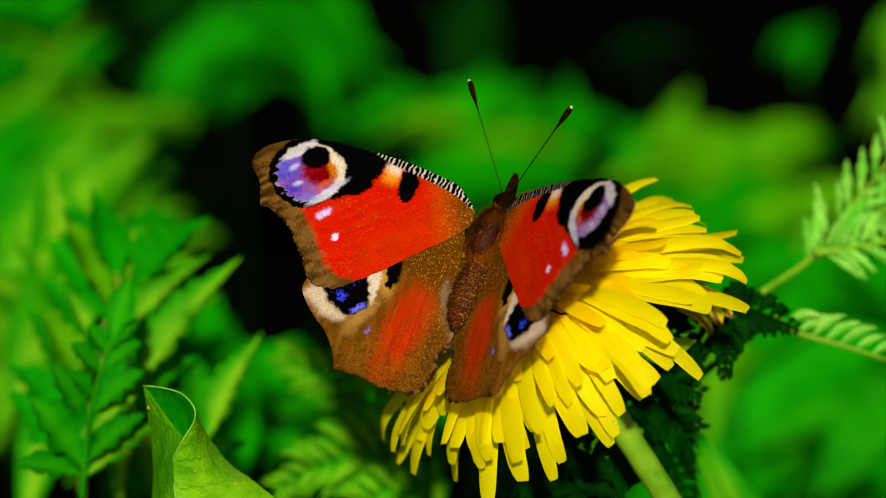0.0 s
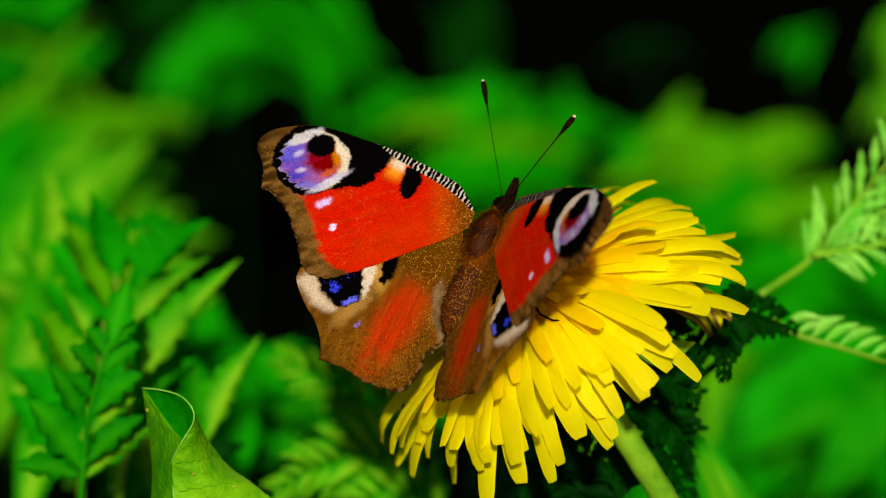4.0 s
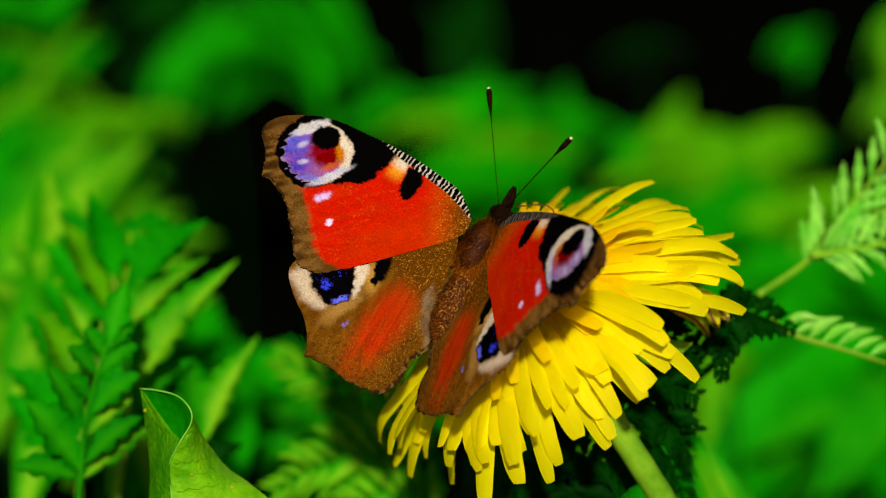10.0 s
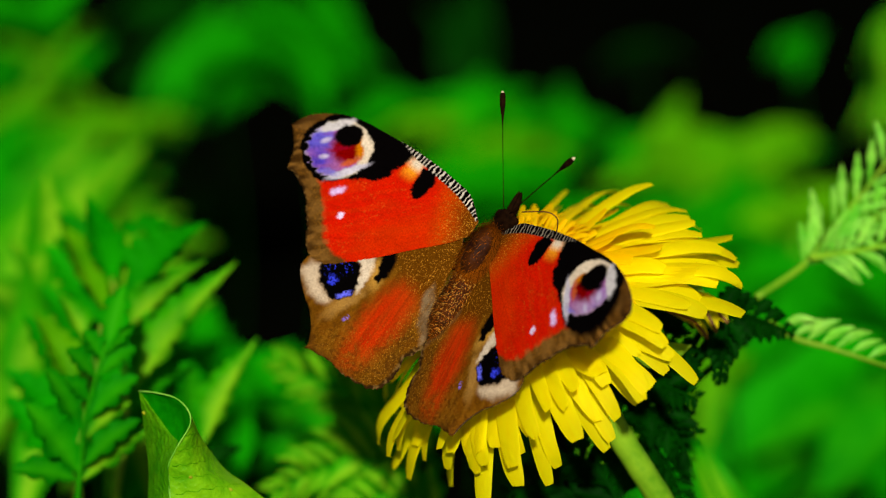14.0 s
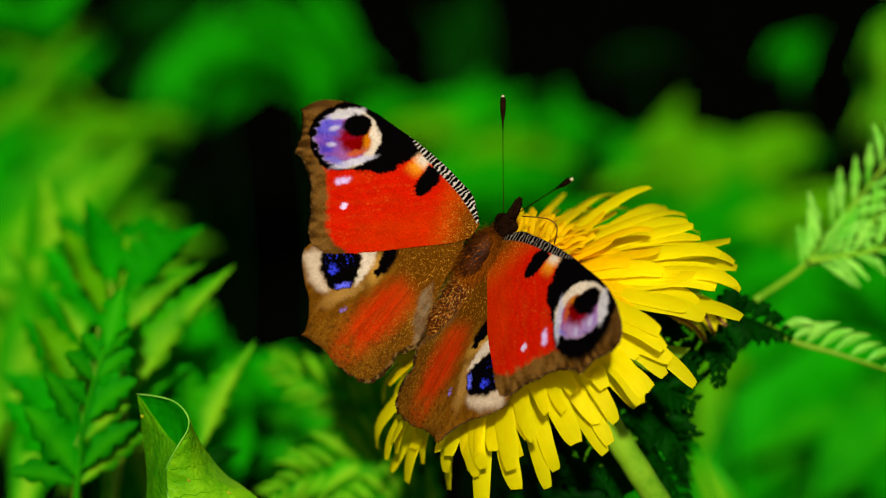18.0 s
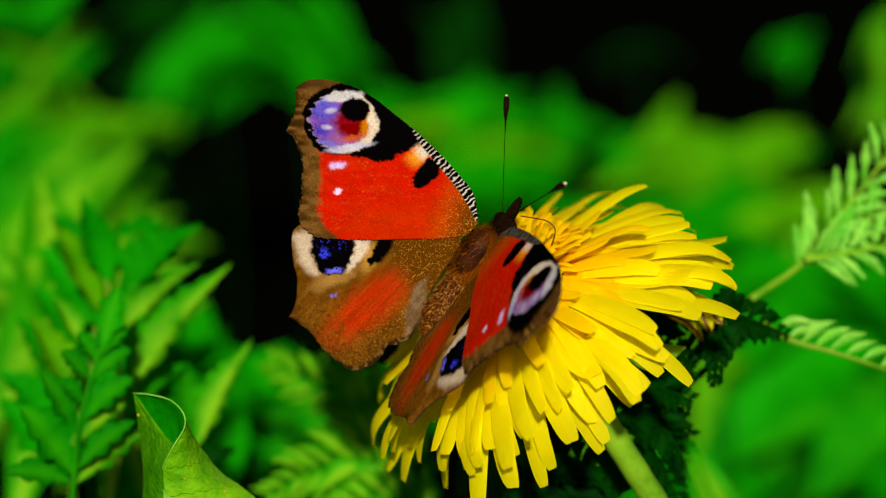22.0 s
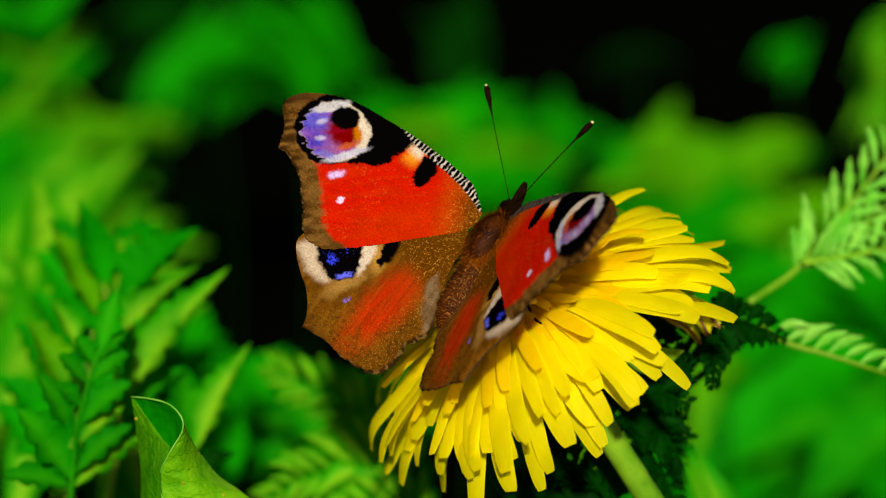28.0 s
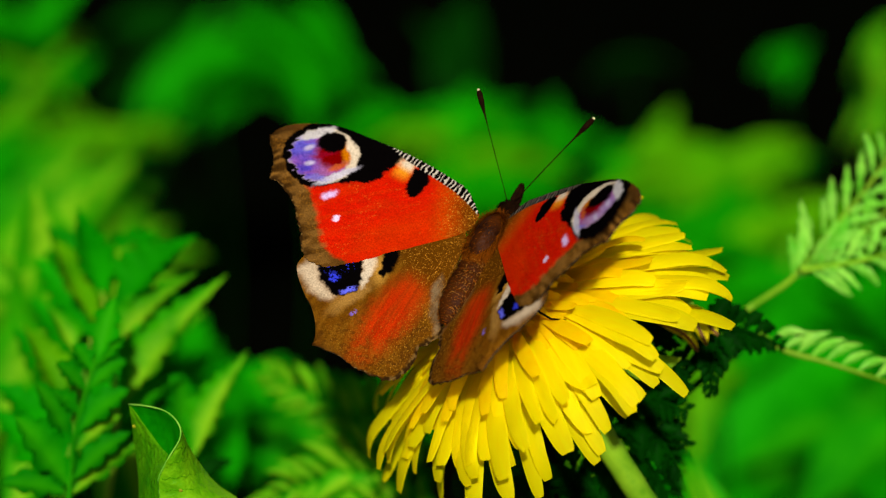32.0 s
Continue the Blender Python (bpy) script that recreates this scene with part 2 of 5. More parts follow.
def patch(x, y, corners, soft=2.0):
    """1 inside the polygon, 0 outside, soft at its edge."""
    inside, near = np.zeros(len(x), bool), np.full(len(x), 1e9)
    for (ax, ay), (bx, by) in zip(corners, corners[1:] + corners[:1]):
        dx, dy = bx - ax, by - ay
        k = np.clip(((x - ax) * dx + (y - ay) * dy) / (dx * dx + dy * dy), 0, 1)
        near = np.minimum(near, np.hypot(x - ax - k * dx, y - ay - k * dy))
        inside ^= ((ay > y) != (by > y)) & (x < (bx - ax) * (y - ay) / ((by - ay) or 1e-9) + ax)
    return smooth(np.where(inside, near, -near), -soft, soft)


class Paint:
    def __init__(self, n, colour):
        self.c = np.tile(np.array(colour, float), (n, 1))

    def over(self, mask, colour):
        self.c += (np.array(colour, float) - self.c) * mask[:, None]


def tone(r, g, b):
    """A pigment's base colour from the look it has in full sun."""
    return tuple((v / 255) ** 2.2 / 1.75 for v in (r, g, b))


BLACK, CREAM, BROWN = (0.0015, 0.001, 0.001), (0.70, 0.56, 0.39), (0.098, 0.040, 0.006)
GOLD, BLUE = (0.66, 0.27, 0.025), (0.035, 0.05, 0.75)


def fore_pattern(x, y, side):
    gleam = 0.62 if side > 0 else 0.0  # iridescent sheen painted in: the right wing's eyespot goes paler and pinker
    wx = x + 5 * (lattice(x, y, 9, 1) - 0.5) + 3 * (lattice(x, y, 3, 2) - 0.5)
    wy = y + 5 * (lattice(x, y, 9, 3) - 0.5) + 3 * (lattice(x, y, 3, 4) - 0.5)
    rough = lattice(x, y, 2.2, 5)
    p = Paint(len(x), (0.57, 0.008, 0.0004))
    p.over(0.5 * smooth(lattice(x * 0.3, y * 1.6, 14, 6), 0.45, 0.9), (0.54, 0.022, 0.001))
    p.over(0.12 * smooth(rough, 0.88, 0.96), (0.8, 0.2, 0.03))
    p.over(0.22 * smooth(lattice(x * 0.22, y * 1.2 + 0.12 * x, 4, 61), 0.62, 0.85), (0.36, 0.008, 0.001))
    p.over(0.16 * smooth(lattice(x * 0.3, y, 5, 62), 0.6, 0.8) * smooth(lattice(x, y, 1.6, 63), 0.72, 0.85), (0.82, 0.30, 0.03))
    p.over(0.5 * blob(wx, wy, 740, 405, 110, 34, -6, soft=0.7), tone(246, 66, 2))
    p.over(smooth(wx + 0.35 * (y - 400), 755, 805) * 0.7, tone(214, 84, 4))
    root = smooth(wx + 0.35 * (y - 400), 785, 840)
    p.over(root * 0.95, (0.105, 0.031, 0.001))
    p.over(smooth(wx + 0.35 * (y - 400), 765, 815) * smooth(lattice(x, y, 0.95, 8), 0.77, 0.86), GOLD)
    p.over(patch(wx, wy, [(596, 294), (592, 340), (588, 380), (588, 400), (598, 420), (618, 436), (640, 450), (640, 480), (500, 470), (500, 140), (640, 140), (690, 176), (660, 200), (620, 215), (600, 230), (590, 250), (586, 270), (588, 290)], 4), BROWN)
    p.over(0.4 * smooth(wx, 600, 585) * smooth(lattice(x, y, 2.0, 22), 0.55, 0.75), (0.30, 0.12, 0.010))
    p.over(0.5 * smooth(wx, 602, 588) * smooth(lattice(x * 0.25, y, 7, 81), 0.25, 0.6), (0.25, 0.115, 0.022))
    p.over(0.85 * smooth(wx, 585, 556) * smooth(lattice(x * 0.4, y * 1.4, 9, 7), 0.25, 0.65), (0.028, 0.011, 0.002))
    p.over(0.7 * smooth(y, 196, 172) * smooth(wx, 612, 590), (0.03, 0.012, 0.003))
    p.over(patch(wx, wy, [(606, 178), (640, 171), (676, 180), (712, 202), (774, 258), (758, 272), (738, 281), (710, 298), (690, 304), (668, 297), (640, 293), (604, 294), (584, 282), (568, 250), (567, 228), (576, 200)]), BLACK)
    if side > 0:
        p.over(blob(wx, wy, 604, 236, 46, 56, soft=0.16), BLACK)
    rag = 14 * (lattice(x * 0.4, y * 1.5, 5, 53) - 0.3) * smooth(wx, 640, 600)
    eye = blob(wx - rag, wy, 634, 237, 56, 53, soft=0.05) if side < 0 else blob(wx, wy, 645, 237, 50, 52, soft=0.06)
    p.over(eye, CREAM)
    p.over(eye * blob(wx, wy, 625, 238, 48, 46, soft=0.10), tone(196, 112, 186))
    streak = lattice(x * 0.35, y * 1.3, 6, 51)
    p.over(eye * blob(wx, wy, 596, 232, 27, 44, 12, soft=0.45) * (0.35 + 0.65 * streak) * (1 - gleam), tone(88, 78, 232))
    p.over(eye * blob(wx, wy, 606, 212, 22, 18, -30, soft=0.4) * (0.4 + 0.6 * streak) * (1 - gleam), tone(122, 112, 246))
    p.over(eye * blob(wx, wy, 600, 236, 34, 44, soft=0.5) * gleam * (0.5 + 0.5 * streak), tone(240, 205, 232))
    p.over(eye * blob(wx, wy, 588, 236, 18, 40, soft=0.4) * smooth(lattice(x, y, 4, 52), 0.5, 0.9) * 0.5, tone(50, 40, 170))
    p.over(blob(wx, wy, 647, 240, 26, 24, soft=0.35), tone(150, 8, 4))
    p.over(blob(wx, wy, 634, 236, 20, 5, -4, soft=0.6) * 0.7, tone(176, 20, 50))
    p.over(blob(wx, wy, 671, 240, 8, 22, 16, soft=0.5), tone(250, 140, 10))
    p.over(blob(wx, wy, 650, 263, 18, 5, -12, soft=0.5) * 0.85, tone(240, 104, 20))
    p.over(eye * blob(wx, wy, 687, 226, 11, 40, 10, soft=0.30), CREAM)
    p.over(blob(wx, wy, 634, 193, 32, 9, -10, soft=0.30), tone(250, 240, 236))
    p.over(blob(wx, wy, 644, 280, 40, 7, -12, soft=0.30) * 0.95, tone(246, 236, 250))
    p.over(eye * blob(wx, wy, 608, 276, 20, 7, 14, soft=0.45) * (0.4 + 0.6 * streak), tone(150, 140, 250))
    p.over(blob(wx, wy, 655, 214, 23, 20, 22, soft=0.12) if side < 0 else blob(wx, wy, 657, 222, 22, 27, 10, soft=0.14), BLACK)
    p.over(blob(wx, wy, 640, 219, 13, 8, 30, soft=0.4), BLACK)
    p.over(0.9 * blob(x, y, 614, 218, 9, 4.5, -15, soft=0.6) + 0.9 * blob(x, y, 607, 247, 8, 4, soft=0.6), tone(238, 222, 255))
    wedge = patch(wx, wy, [(724, 300), (742, 286), (754, 275), (770, 268), (777, 282), (763, 297), (753, 310), (740, 314), (730, 308)], 8)
    p.over(wedge * smooth(x - 0.9 * y, 452, 500), (0.84, 0.33, 0.012))
    p.over(wedge * smooth(x - 0.9 * y, 486, 508), CREAM)
    p.over(patch(wx, wy, [(772, 290), (796, 302), (788, 320), (770, 338), (758, 346), (747, 345), (744, 334), (754, 314)]), BLACK)
    band = patch(x, y, [(742, 238), (775, 262), (800, 285), (828, 316), (850, 350), (866, 392), (848, 396), (838, 374), (822, 346), (804, 323), (785, 300), (762, 273)], 1.5)
    s = (x * 0.66 + y * 0.75 + 6 * lattice(x, y, 7, 9)) / 7.4
    p.over(band, BLACK)
    p.over(band * smooth(np.abs((s % 1) - 0.5), 0.31, 0.40), (0.58, 0.50, 0.39) if side < 0 else (0.22, 0.18, 0.13))
    p.over(blob(wx, wy, 623, 311, 13, 7, -12, 0.4) * 0.9, (0.72, 0.52, 0.86))
    p.over(blob(wx, wy, 623, 356, 6.5, 4.5, -12, 0.35) * 0.9, (0.80, 0.66, 0.90))
    return p.c


def hind_pattern(x, y, side):
    wx = x + 6 * (lattice(x, y, 9, 11) - 0.5) + 3 * (lattice(x, y, 3, 12) - 0.5)
    wy = y + 6 * (lattice(x, y, 9, 13) - 0.5) + 3 * (lattice(x, y, 3, 14) - 0.5)
    rough = lattice(x, y, 2.3, 15)
    p = Paint(len(x), (0.125, 0.044, 0.002))
    along, over = (x - 650) * 0.66 - (y - 575) * 0.75, (x - 650) * 0.75 + (y - 575) * 0.66
    p.over(0.65 * smooth(lattice(along * 0.25, over * 1.5, 9, 16), 0.35, 0.75), (0.20, 0.078, 0.004))
    p.over(blob(wx, wy, 672, 556, 88, 32, -42, 0.6) * 0.82, (0.52, 0.017, 0.0006))
    p.over(0.2 * smooth(lattice(along * 0.16, over * 1.1, 5, 64), 0.5, 0.75), (0.13, 0.035, 0.003))
    p.over(0.35 * blob(wx, wy, 668, 556, 78, 34, -42, 0.5) * smooth(lattice(along * 0.16, over * 1.7, 6, 17), 0.5, 0.75), (0.16, 0.018, 0.001))
    mottle = smooth(y, 500, 560) * smooth(blob(wx, wy, 686, 542, 74, 33, -42, 0.6), 0.7, 0.1)
    p.over(0.5 * mottle * smooth(lattice(x, y, 11, 91), 0.45, 0.8), (0.16, 0.048, 0.002))
    p.over(0.5 * mottle * smooth(lattice(x, y, 6, 92), 0.5, 0.8), (0.060, 0.018, 0.002))
    p.over(0.22 * mottle * smooth(lattice(x, y, 1.7, 93), 0.72, 0.85), (0.36, 0.15, 0.012))
    root = smooth(wx - 0.5 * (y - 460), 690, 735)
    p.over(root * 0.95, (0.098, 0.030, 0.001))
    fine = smooth(lattice(x, y, 0.95, 18), 0.81, 0.89)
    p.over(smooth(wx - 0.5 * (y - 460), 680, 730) * fine, GOLD)
    p.over(smooth(over, 18, 45) * smooth(over, 80, 55) * fine * 0.8, GOLD)
    p.over(0.45 * fine * smooth(y, 530, 580), (0.50, 0.22, 0.02))
    p.over(patch(wx, wy, [(770, 500), (764, 545), (750, 604), (730, 606), (736, 560), (750, 516)], 6) * (0.3 + 0.6 * lattice(along * 0.2, over, 4, 95)) * (1 if side < 0 else 0.25), (0.22, 0.145, 0.07))
    p.over(patch(wx, wy, [(548, 445), (570, 432), (584, 440), (580, 470), (586, 490), (594, 503), (586, 510), (572, 504), (558, 484)], 10) * 0.85, (0.66, 0.50, 0.32))
    p.over(blob(wx, wy, 618, 512, 40, 11, -28, 0.6) * 0.5, (0.50, 0.27, 0.06))
    p.over(patch(wx, wy, [(644, 420), (664, 420), (678, 436), (674, 458), (660, 480), (640, 500), (636, 492), (649, 470), (651, 446)], 4) * 0.9, CREAM)
    p.over(blob(wx, wy, 678, 470, 12, 26, 25, 0.6) * 0.6, (0.65, 0.33, 0.05))
    p.over(patch(wx, wy, [(690, 425), (716, 425), (713, 455), (692, 480), (675, 488), (672, 478), (686, 455)], 3), BLACK)
    p.over(patch(wx, wy, [(590, 434), (606, 428), (630, 427), (645, 436), (650, 455), (645, 485), (630, 503), (608, 507), (590, 497), (581, 475), (581, 450)], 2.5), BLACK)
    p.over(blob(wx, wy, 602, 471, 8, 7, 30, 0.4) * smooth(rough, 0.3, 0.5), BLUE)
    p.over(blob(wx, wy, 619, 498, 13, 4.5, -10, 0.4) * smooth(rough, 0.2, 0.4), (0.12, 0.13, 0.8))
    p.over(blob(wx, wy, 618, 450, 24, 12, 0, 0.7) * smooth(rough, 0.76, 0.86) * (1 if side < 0 else 0.5), BLUE)
    p.over(blob(wx, wy, 614, 541, 5, 3, -15, 0.5) * smooth(rough, 0.25, 0.5), (0.25, 0.15, 0.6))
    p.over(0.8 * smooth(wx + 0.8 * (620 - y), 600, 560) * smooth(y, 560, 600), (0.07, 0.026, 0.006))
    p.over(0.35 * smooth(over, 30, 64) * smooth(lattice(x, y, 10, 71), 0.25, 0.7), (0.055, 0.020, 0.003))
    return p.c


def spread(points, n):
    """n points at even steps along the smooth line through points (chart units)."""
    q = [v.to_2d() for v in bend([(*p, 0) for p in points], 600)]
    d = np.cumsum([0] + [(b - a).length for a, b in zip(q, q[1:])])
    return [q[int(np.searchsorted(d, s * d[-1]).clip(0, 599))] for s in np.linspace(0, 1, n)]


def wing(name, chart, lead, trail, pattern, side, camber, parent, hem_from=0.3, nu=420, nv=330):
    """A wing between its leading and trailing line, its scales coloured, with raised veins; side 1 is the right one."""
    a, b = np.array(spread(lead, nu)), np.array(spread(trail, nu))
    v = np.linspace(0, 1, nv)[None, :, None]
    c = (a[:, None] * (1 - v) + b[:, None] * v).reshape(-1, 2)
    edge = smooth(np.tile(np.linspace(0, 1, nv), nu), 0.93, 1.0) * smooth(np.repeat(np.linspace(0, 1, nu), nv), 0.28, 0.4)
    jag = 5.0 * (lattice(c[:, 0], c[:, 1], 7, 41) - 0.5) + 4.0 * (lattice(c[:, 0], c[:, 1], 3, 42) - 0.5)
    inward = np.array([[700, 380]]) - c
    inward /= np.linalg.norm(inward, axis=1)[:, None]
    paint = pattern(c[:, 0], c[:, 1], side)
    hem = smooth(np.tile(np.linspace(0, 1, nv), nu), 0.955, 0.985) * smooth(np.repeat(np.linspace(0, 1, nu), nv), hem_from, hem_from + 0.08)
    dash = smooth(lattice(c[:, 0], c[:, 1], 5, 43), 0.62, 0.72)[:, None]
    paint = paint * (1 - hem[:, None]) + hem[:, None] * (np.array(((0.03, 0.013, 0.003),)) * (1 - dash) + dash * np.array(((0.15, 0.08, 0.02),)))
    c = c + inward * (edge * jag)[:, None]
    m = np.array(chart)
    mm = c @ m[:, :2].T + m[:, 2]
    vein = np.exp(-((((np.arctan2(mm[:, 1], mm[:, 0]) * 4.4) % 1) - 0.5) / 0.035) ** 2) * smooth(np.hypot(mm[:, 0], mm[:, 1]), 8, 16)
    paint = paint * (1 - 0.10 * vein[:, None])
    u = np.repeat(np.linspace(0, 1, nu), nv)
    w = np.tile(np.linspace(0, 1, nv), nu)
    r = np.hypot(mm[:, 0], mm[:, 1])
    z = camber * (r / 25) * np.sin(np.pi * np.clip(w, 0, 1)) - 0.5 * (r / 25) ** 2
    ang = np.arctan2(mm[:, 1], mm[:, 0])
    z += 0.018 * np.exp(-((((ang * 4.4) % 1) - 0.5) / 0.05) ** 2) * smooth(r, 3, 8)
    z += 0.10 * (lattice(mm[:, 0], mm[:, 1], 4, 31) - 0.5)
    top = np.stack([mm[:, 0] * side, mm[:, 1], z], 1) * MM
    k = np.arange(nu * nv).reshape(nu, nv)
    f = np.stack([k[:-1, :-1], k[1:, :-1], k[1:, 1:], k[:-1, 1:]], -1).reshape(-1, 4)
    if side < 0:
        f = f[:, ::-1]
    me = bpy.data.meshes.new(name)
    me.from_pydata(top, [], f[:, ::-1])
    col = me.color_attributes.new("pattern", "FLOAT_COLOR", "POINT")
    col.data.foreach_set("color", np.concatenate([paint, np.ones((len(c), 1))], 1).ravel())
    ob = placed(name, me, WING, parent)
    low = top.reshape(nu, nv, 3)[::9, ::9].copy()
    low[:, :, 2] -= 0.16 * MM
    nl, nw = low.shape[:2]
    k = np.arange(nl * nw).reshape(nl, nw)
    f = np.stack([k[:-1, :-1], k[1:, :-1], k[1:, 1:], k[:-1, 1:]], -1).reshape(-1, 4)
    me = bpy.data.meshes.new("underside")
    me.from_pydata(low.reshape(-1, 3), [], f if side > 0 else f[:, ::-1])
    placed("underside", me, UNDER, ob, "sooty dark brown underside")
    return ob


FORE_LEAD = [(852, 398), (845, 350), (825, 322), (800, 293), (775, 268), (750, 245), (715, 217), (690, 197), (665, 182), (640, 172), (610, 166), (590, 165), (570, 170), (557, 180)]
FORE_TRAIL = [(835, 420), (800, 428), (740, 432), (680, 437), (620, 439), (580, 436), (562, 420), (553, 402), (557, 385), (560, 355), (562, 330), (562, 300), (556, 283), (550, 266), (538, 257), (545, 243), (552, 225), (555, 200), (557, 180)]
HIND_LEAD = [(835, 405), (780, 392), (700, 385), (640, 392), (590, 408), (556, 428), (547, 450), (549, 490), (554, 515), (553, 545), (547, 568), (539, 583)]
HIND_TRAIL = [(820, 452), (792, 492), (765, 540), (752, 580), (740, 604), (718, 615), (700, 624), (690, 640), (672, 656), (655, 668), (640, 668), (625, 659), (610, 649), (590, 631), (577, 611), (558, 595), (539, 583)]


def fur(parent, n, where, length, name="fur", label=""):
    """Short hairs that lean backwards, as one tuft."""
    rnd = random.Random(5)
    verts, faces = [], []
    for _ in range(n):
        p, nrm = where(rnd)
        d = (nrm * 0.75 + Vector((rnd.gauss(0, .25), -0.85 + rnd.gauss(0, .2), rnd.gauss(0, .25)))).normalized()
        s = d.cross(nrm if abs(d.dot(nrm)) < 0.98 else Vector((1, 0, 0))).normalized() * 0.035 * MM
        q = p + d * length * rnd.uniform(0.5, 1.2) * MM
        i = len(verts)
        verts += [p - s, p + s, q]
        faces.append((i, i + 1, i + 2))
    me = bpy.data.meshes.new(name)
    me.from_pydata(verts, [], faces)
    return tagged(placed(name, me, FUR, parent, label), kind="stuff")


BX = 1.15  # the body's middle line


def butterfly():
    b = thing("butterfly", spot(0, 0), "brown furry butterfly with red wings and eyespots, feeding on a dandelion", "butterfly")

    def mm(bm):
        bmesh.ops.scale(bm, vec=(MM, MM, MM), verts=bm.verts)
        return bm
    thorax = part("thorax", mm(egg((BX, 1.4, 1.1), (2.0, 3.9, 2.55), 28, 18, 0.05)), SHELL, b, "dark glossy brown thorax fringed with rusty fur")

    def on_flank(r):
        a = r.uniform(0, 2 * math.pi)
        lift = r.uniform(0.02, 0.55)
        k = math.sqrt(1 - lift * lift)
        n = Vector((math.cos(a) * k, math.sin(a) * k, lift))
        return Vector((BX + n.x * 2.0, 1.4 + n.y * 3.9, 1.1 + n.z * 2.5)) * MM, n
    fur(thorax, 9000, on_flank, 1.2, "fur", "long rusty fur")

    def on_back(r):
        n = Vector((r.gauss(0, 1), r.gauss(0, 1), abs(r.gauss(0, 1)) + 0.6)).normalized()
        return Vector((BX + n.x * 2.0, 1.4 + n.y * 3.9, 1.1 + n.z * 2.5)) * MM, n
    fur(thorax, 260, on_back, 0.6, "down", "sparse brown down")
    line = bend([(BX, -1.8, 0.7), (BX - .1, -5, 0.4), (BX - .2, -8, 0.0), (BX - .2, -11.0, -0.4)], 40)
    radii = []
    for i in range(40):
        s = i / 39
        r = 2.1 * (math.sin(min(1, 0.6 + s * 1.1) * math.pi / 2) if s < 0.4 else 1 - ((s - 0.4) / 0.6) ** 3 * 0.75)
        radii.append(r * (1 - 0.07 * (abs((s * 7) % 1 - 0.5) < 0.12)))
    abdomen = part("abdomen", mm(tube(line, radii, 18)), SHELL, b, "dark brown segmented abdomen dusted with golden scales")

    def on_abdomen(r):
        i = r.randrange(40)
        a = r.uniform(0, math.pi)
        n = Vector((math.cos(a), 0, math.sin(a)))
        return (line[i] + n * radii[i]) * MM, n
    fur(abdomen, 1600, on_abdomen, 0.5)
    def fleck(r):
        i = r.randrange(4, 38)
        a = r.uniform(0, math.pi)
        n = Vector((math.cos(a), 0.2, math.sin(a)))
        return (line[i] + n * (radii[i] + 0.18)) * MM, n
    flecks = fur(abdomen, 800, fleck, 0.34, "dusting", "golden scales")
    flecks.data.materials[0] = GILT
    head = part("head", mm(egg((BX + 0.2, 6.3, 1.1), (1.35, 1.6, 1.3), 20, 12, 0.05)), CHITIN, b, "small dark head")

    def on_head(r):
        n = Vector((r.gauss(0, 1), r.gauss(0, 1), abs(r.gauss(0, 1)))).normalized()
        return Vector((BX + 0.2 + n.x * 1.3, 6.2 + n.y * 1.5, 1.1 + n.z * 1.25)) * MM, n
    bristles = fur(head, 900, on_head, 0.8, "bristles", "black bristles")
    bristles.data.materials[0] = CHITIN
    for s in (-1, 1):
        part("eye", mm(egg((BX + 0.2 + s * 1.15, 6.7, 1.1), (0.55, 0.75, 0.75), 14, 10)), CHITIN, head, "shiny dark compound eye")
        part("palp", mm(tube(bend([(BX + 0.2 + s * 0.35, 7.2, 0.9), (BX + 0.3 + s * 0.3, 8.8, 1.4), (BX + 0.4 + s * 0.15, 10.3, 2.0)], 8), [0.34, 0.42, 0.44, 0.42, 0.38, 0.33, 0.26, 0.1], 8)), CHITIN, head, "dark bristly palp")
    wings = []
    for side in (-1, 1):
        h = wing("hindwing", HIND, HIND_LEAD, HIND_TRAIL, hind_pattern, side, 0.7, b)
        f = wing("forewing", FORE, FORE_LEAD, FORE_TRAIL, fore_pattern, side, 0.8, b, 0.52)
        tagged(f, "red forewing with a violet and cream eyespot and brown edge")
        tagged(h, "brown and red hindwing with a blue-black eyespot")
        wings += [f, h]
    ants = []
    for side in (-1, 1):
        shaft = [(0, k * 0.77, 0.02 * k * (18 - k) / 18) for k in range(19)]
        a = part("antenna", mm(tube(shaft, [0.07 if side > 0 else 0.05] * 14 + [0.08, 0.14, 0.26, 0.36, 0.38], 8)), CHITIN, b, "thin dark antenna with a clubbed tip")
        part("tip", mm(egg((0, 13.9, 0.0), (0.37, 0.8, 0.37), 10, 8)), CHITIN, a)
        part("club_end", mm(egg((0, 14.55, 0.0), (0.21, 0.25, 0.21), 8, 6)), IVORY, a, "pale antenna tip")
        ants.append(a)
    tongue = part("proboscis", mm(tube(bend([(2.0, 8.4, 0.1), (4.0, 9.3, 0.4), (5.7, 10.0, 0.4), (6.7, 9.9, -0.3), (7.0, 9.0, -1.0), (6.8, 7.9, -2.0)], 18), 0.085, 6)), RUST, b, "thin rust-brown proboscis bent into the florets")
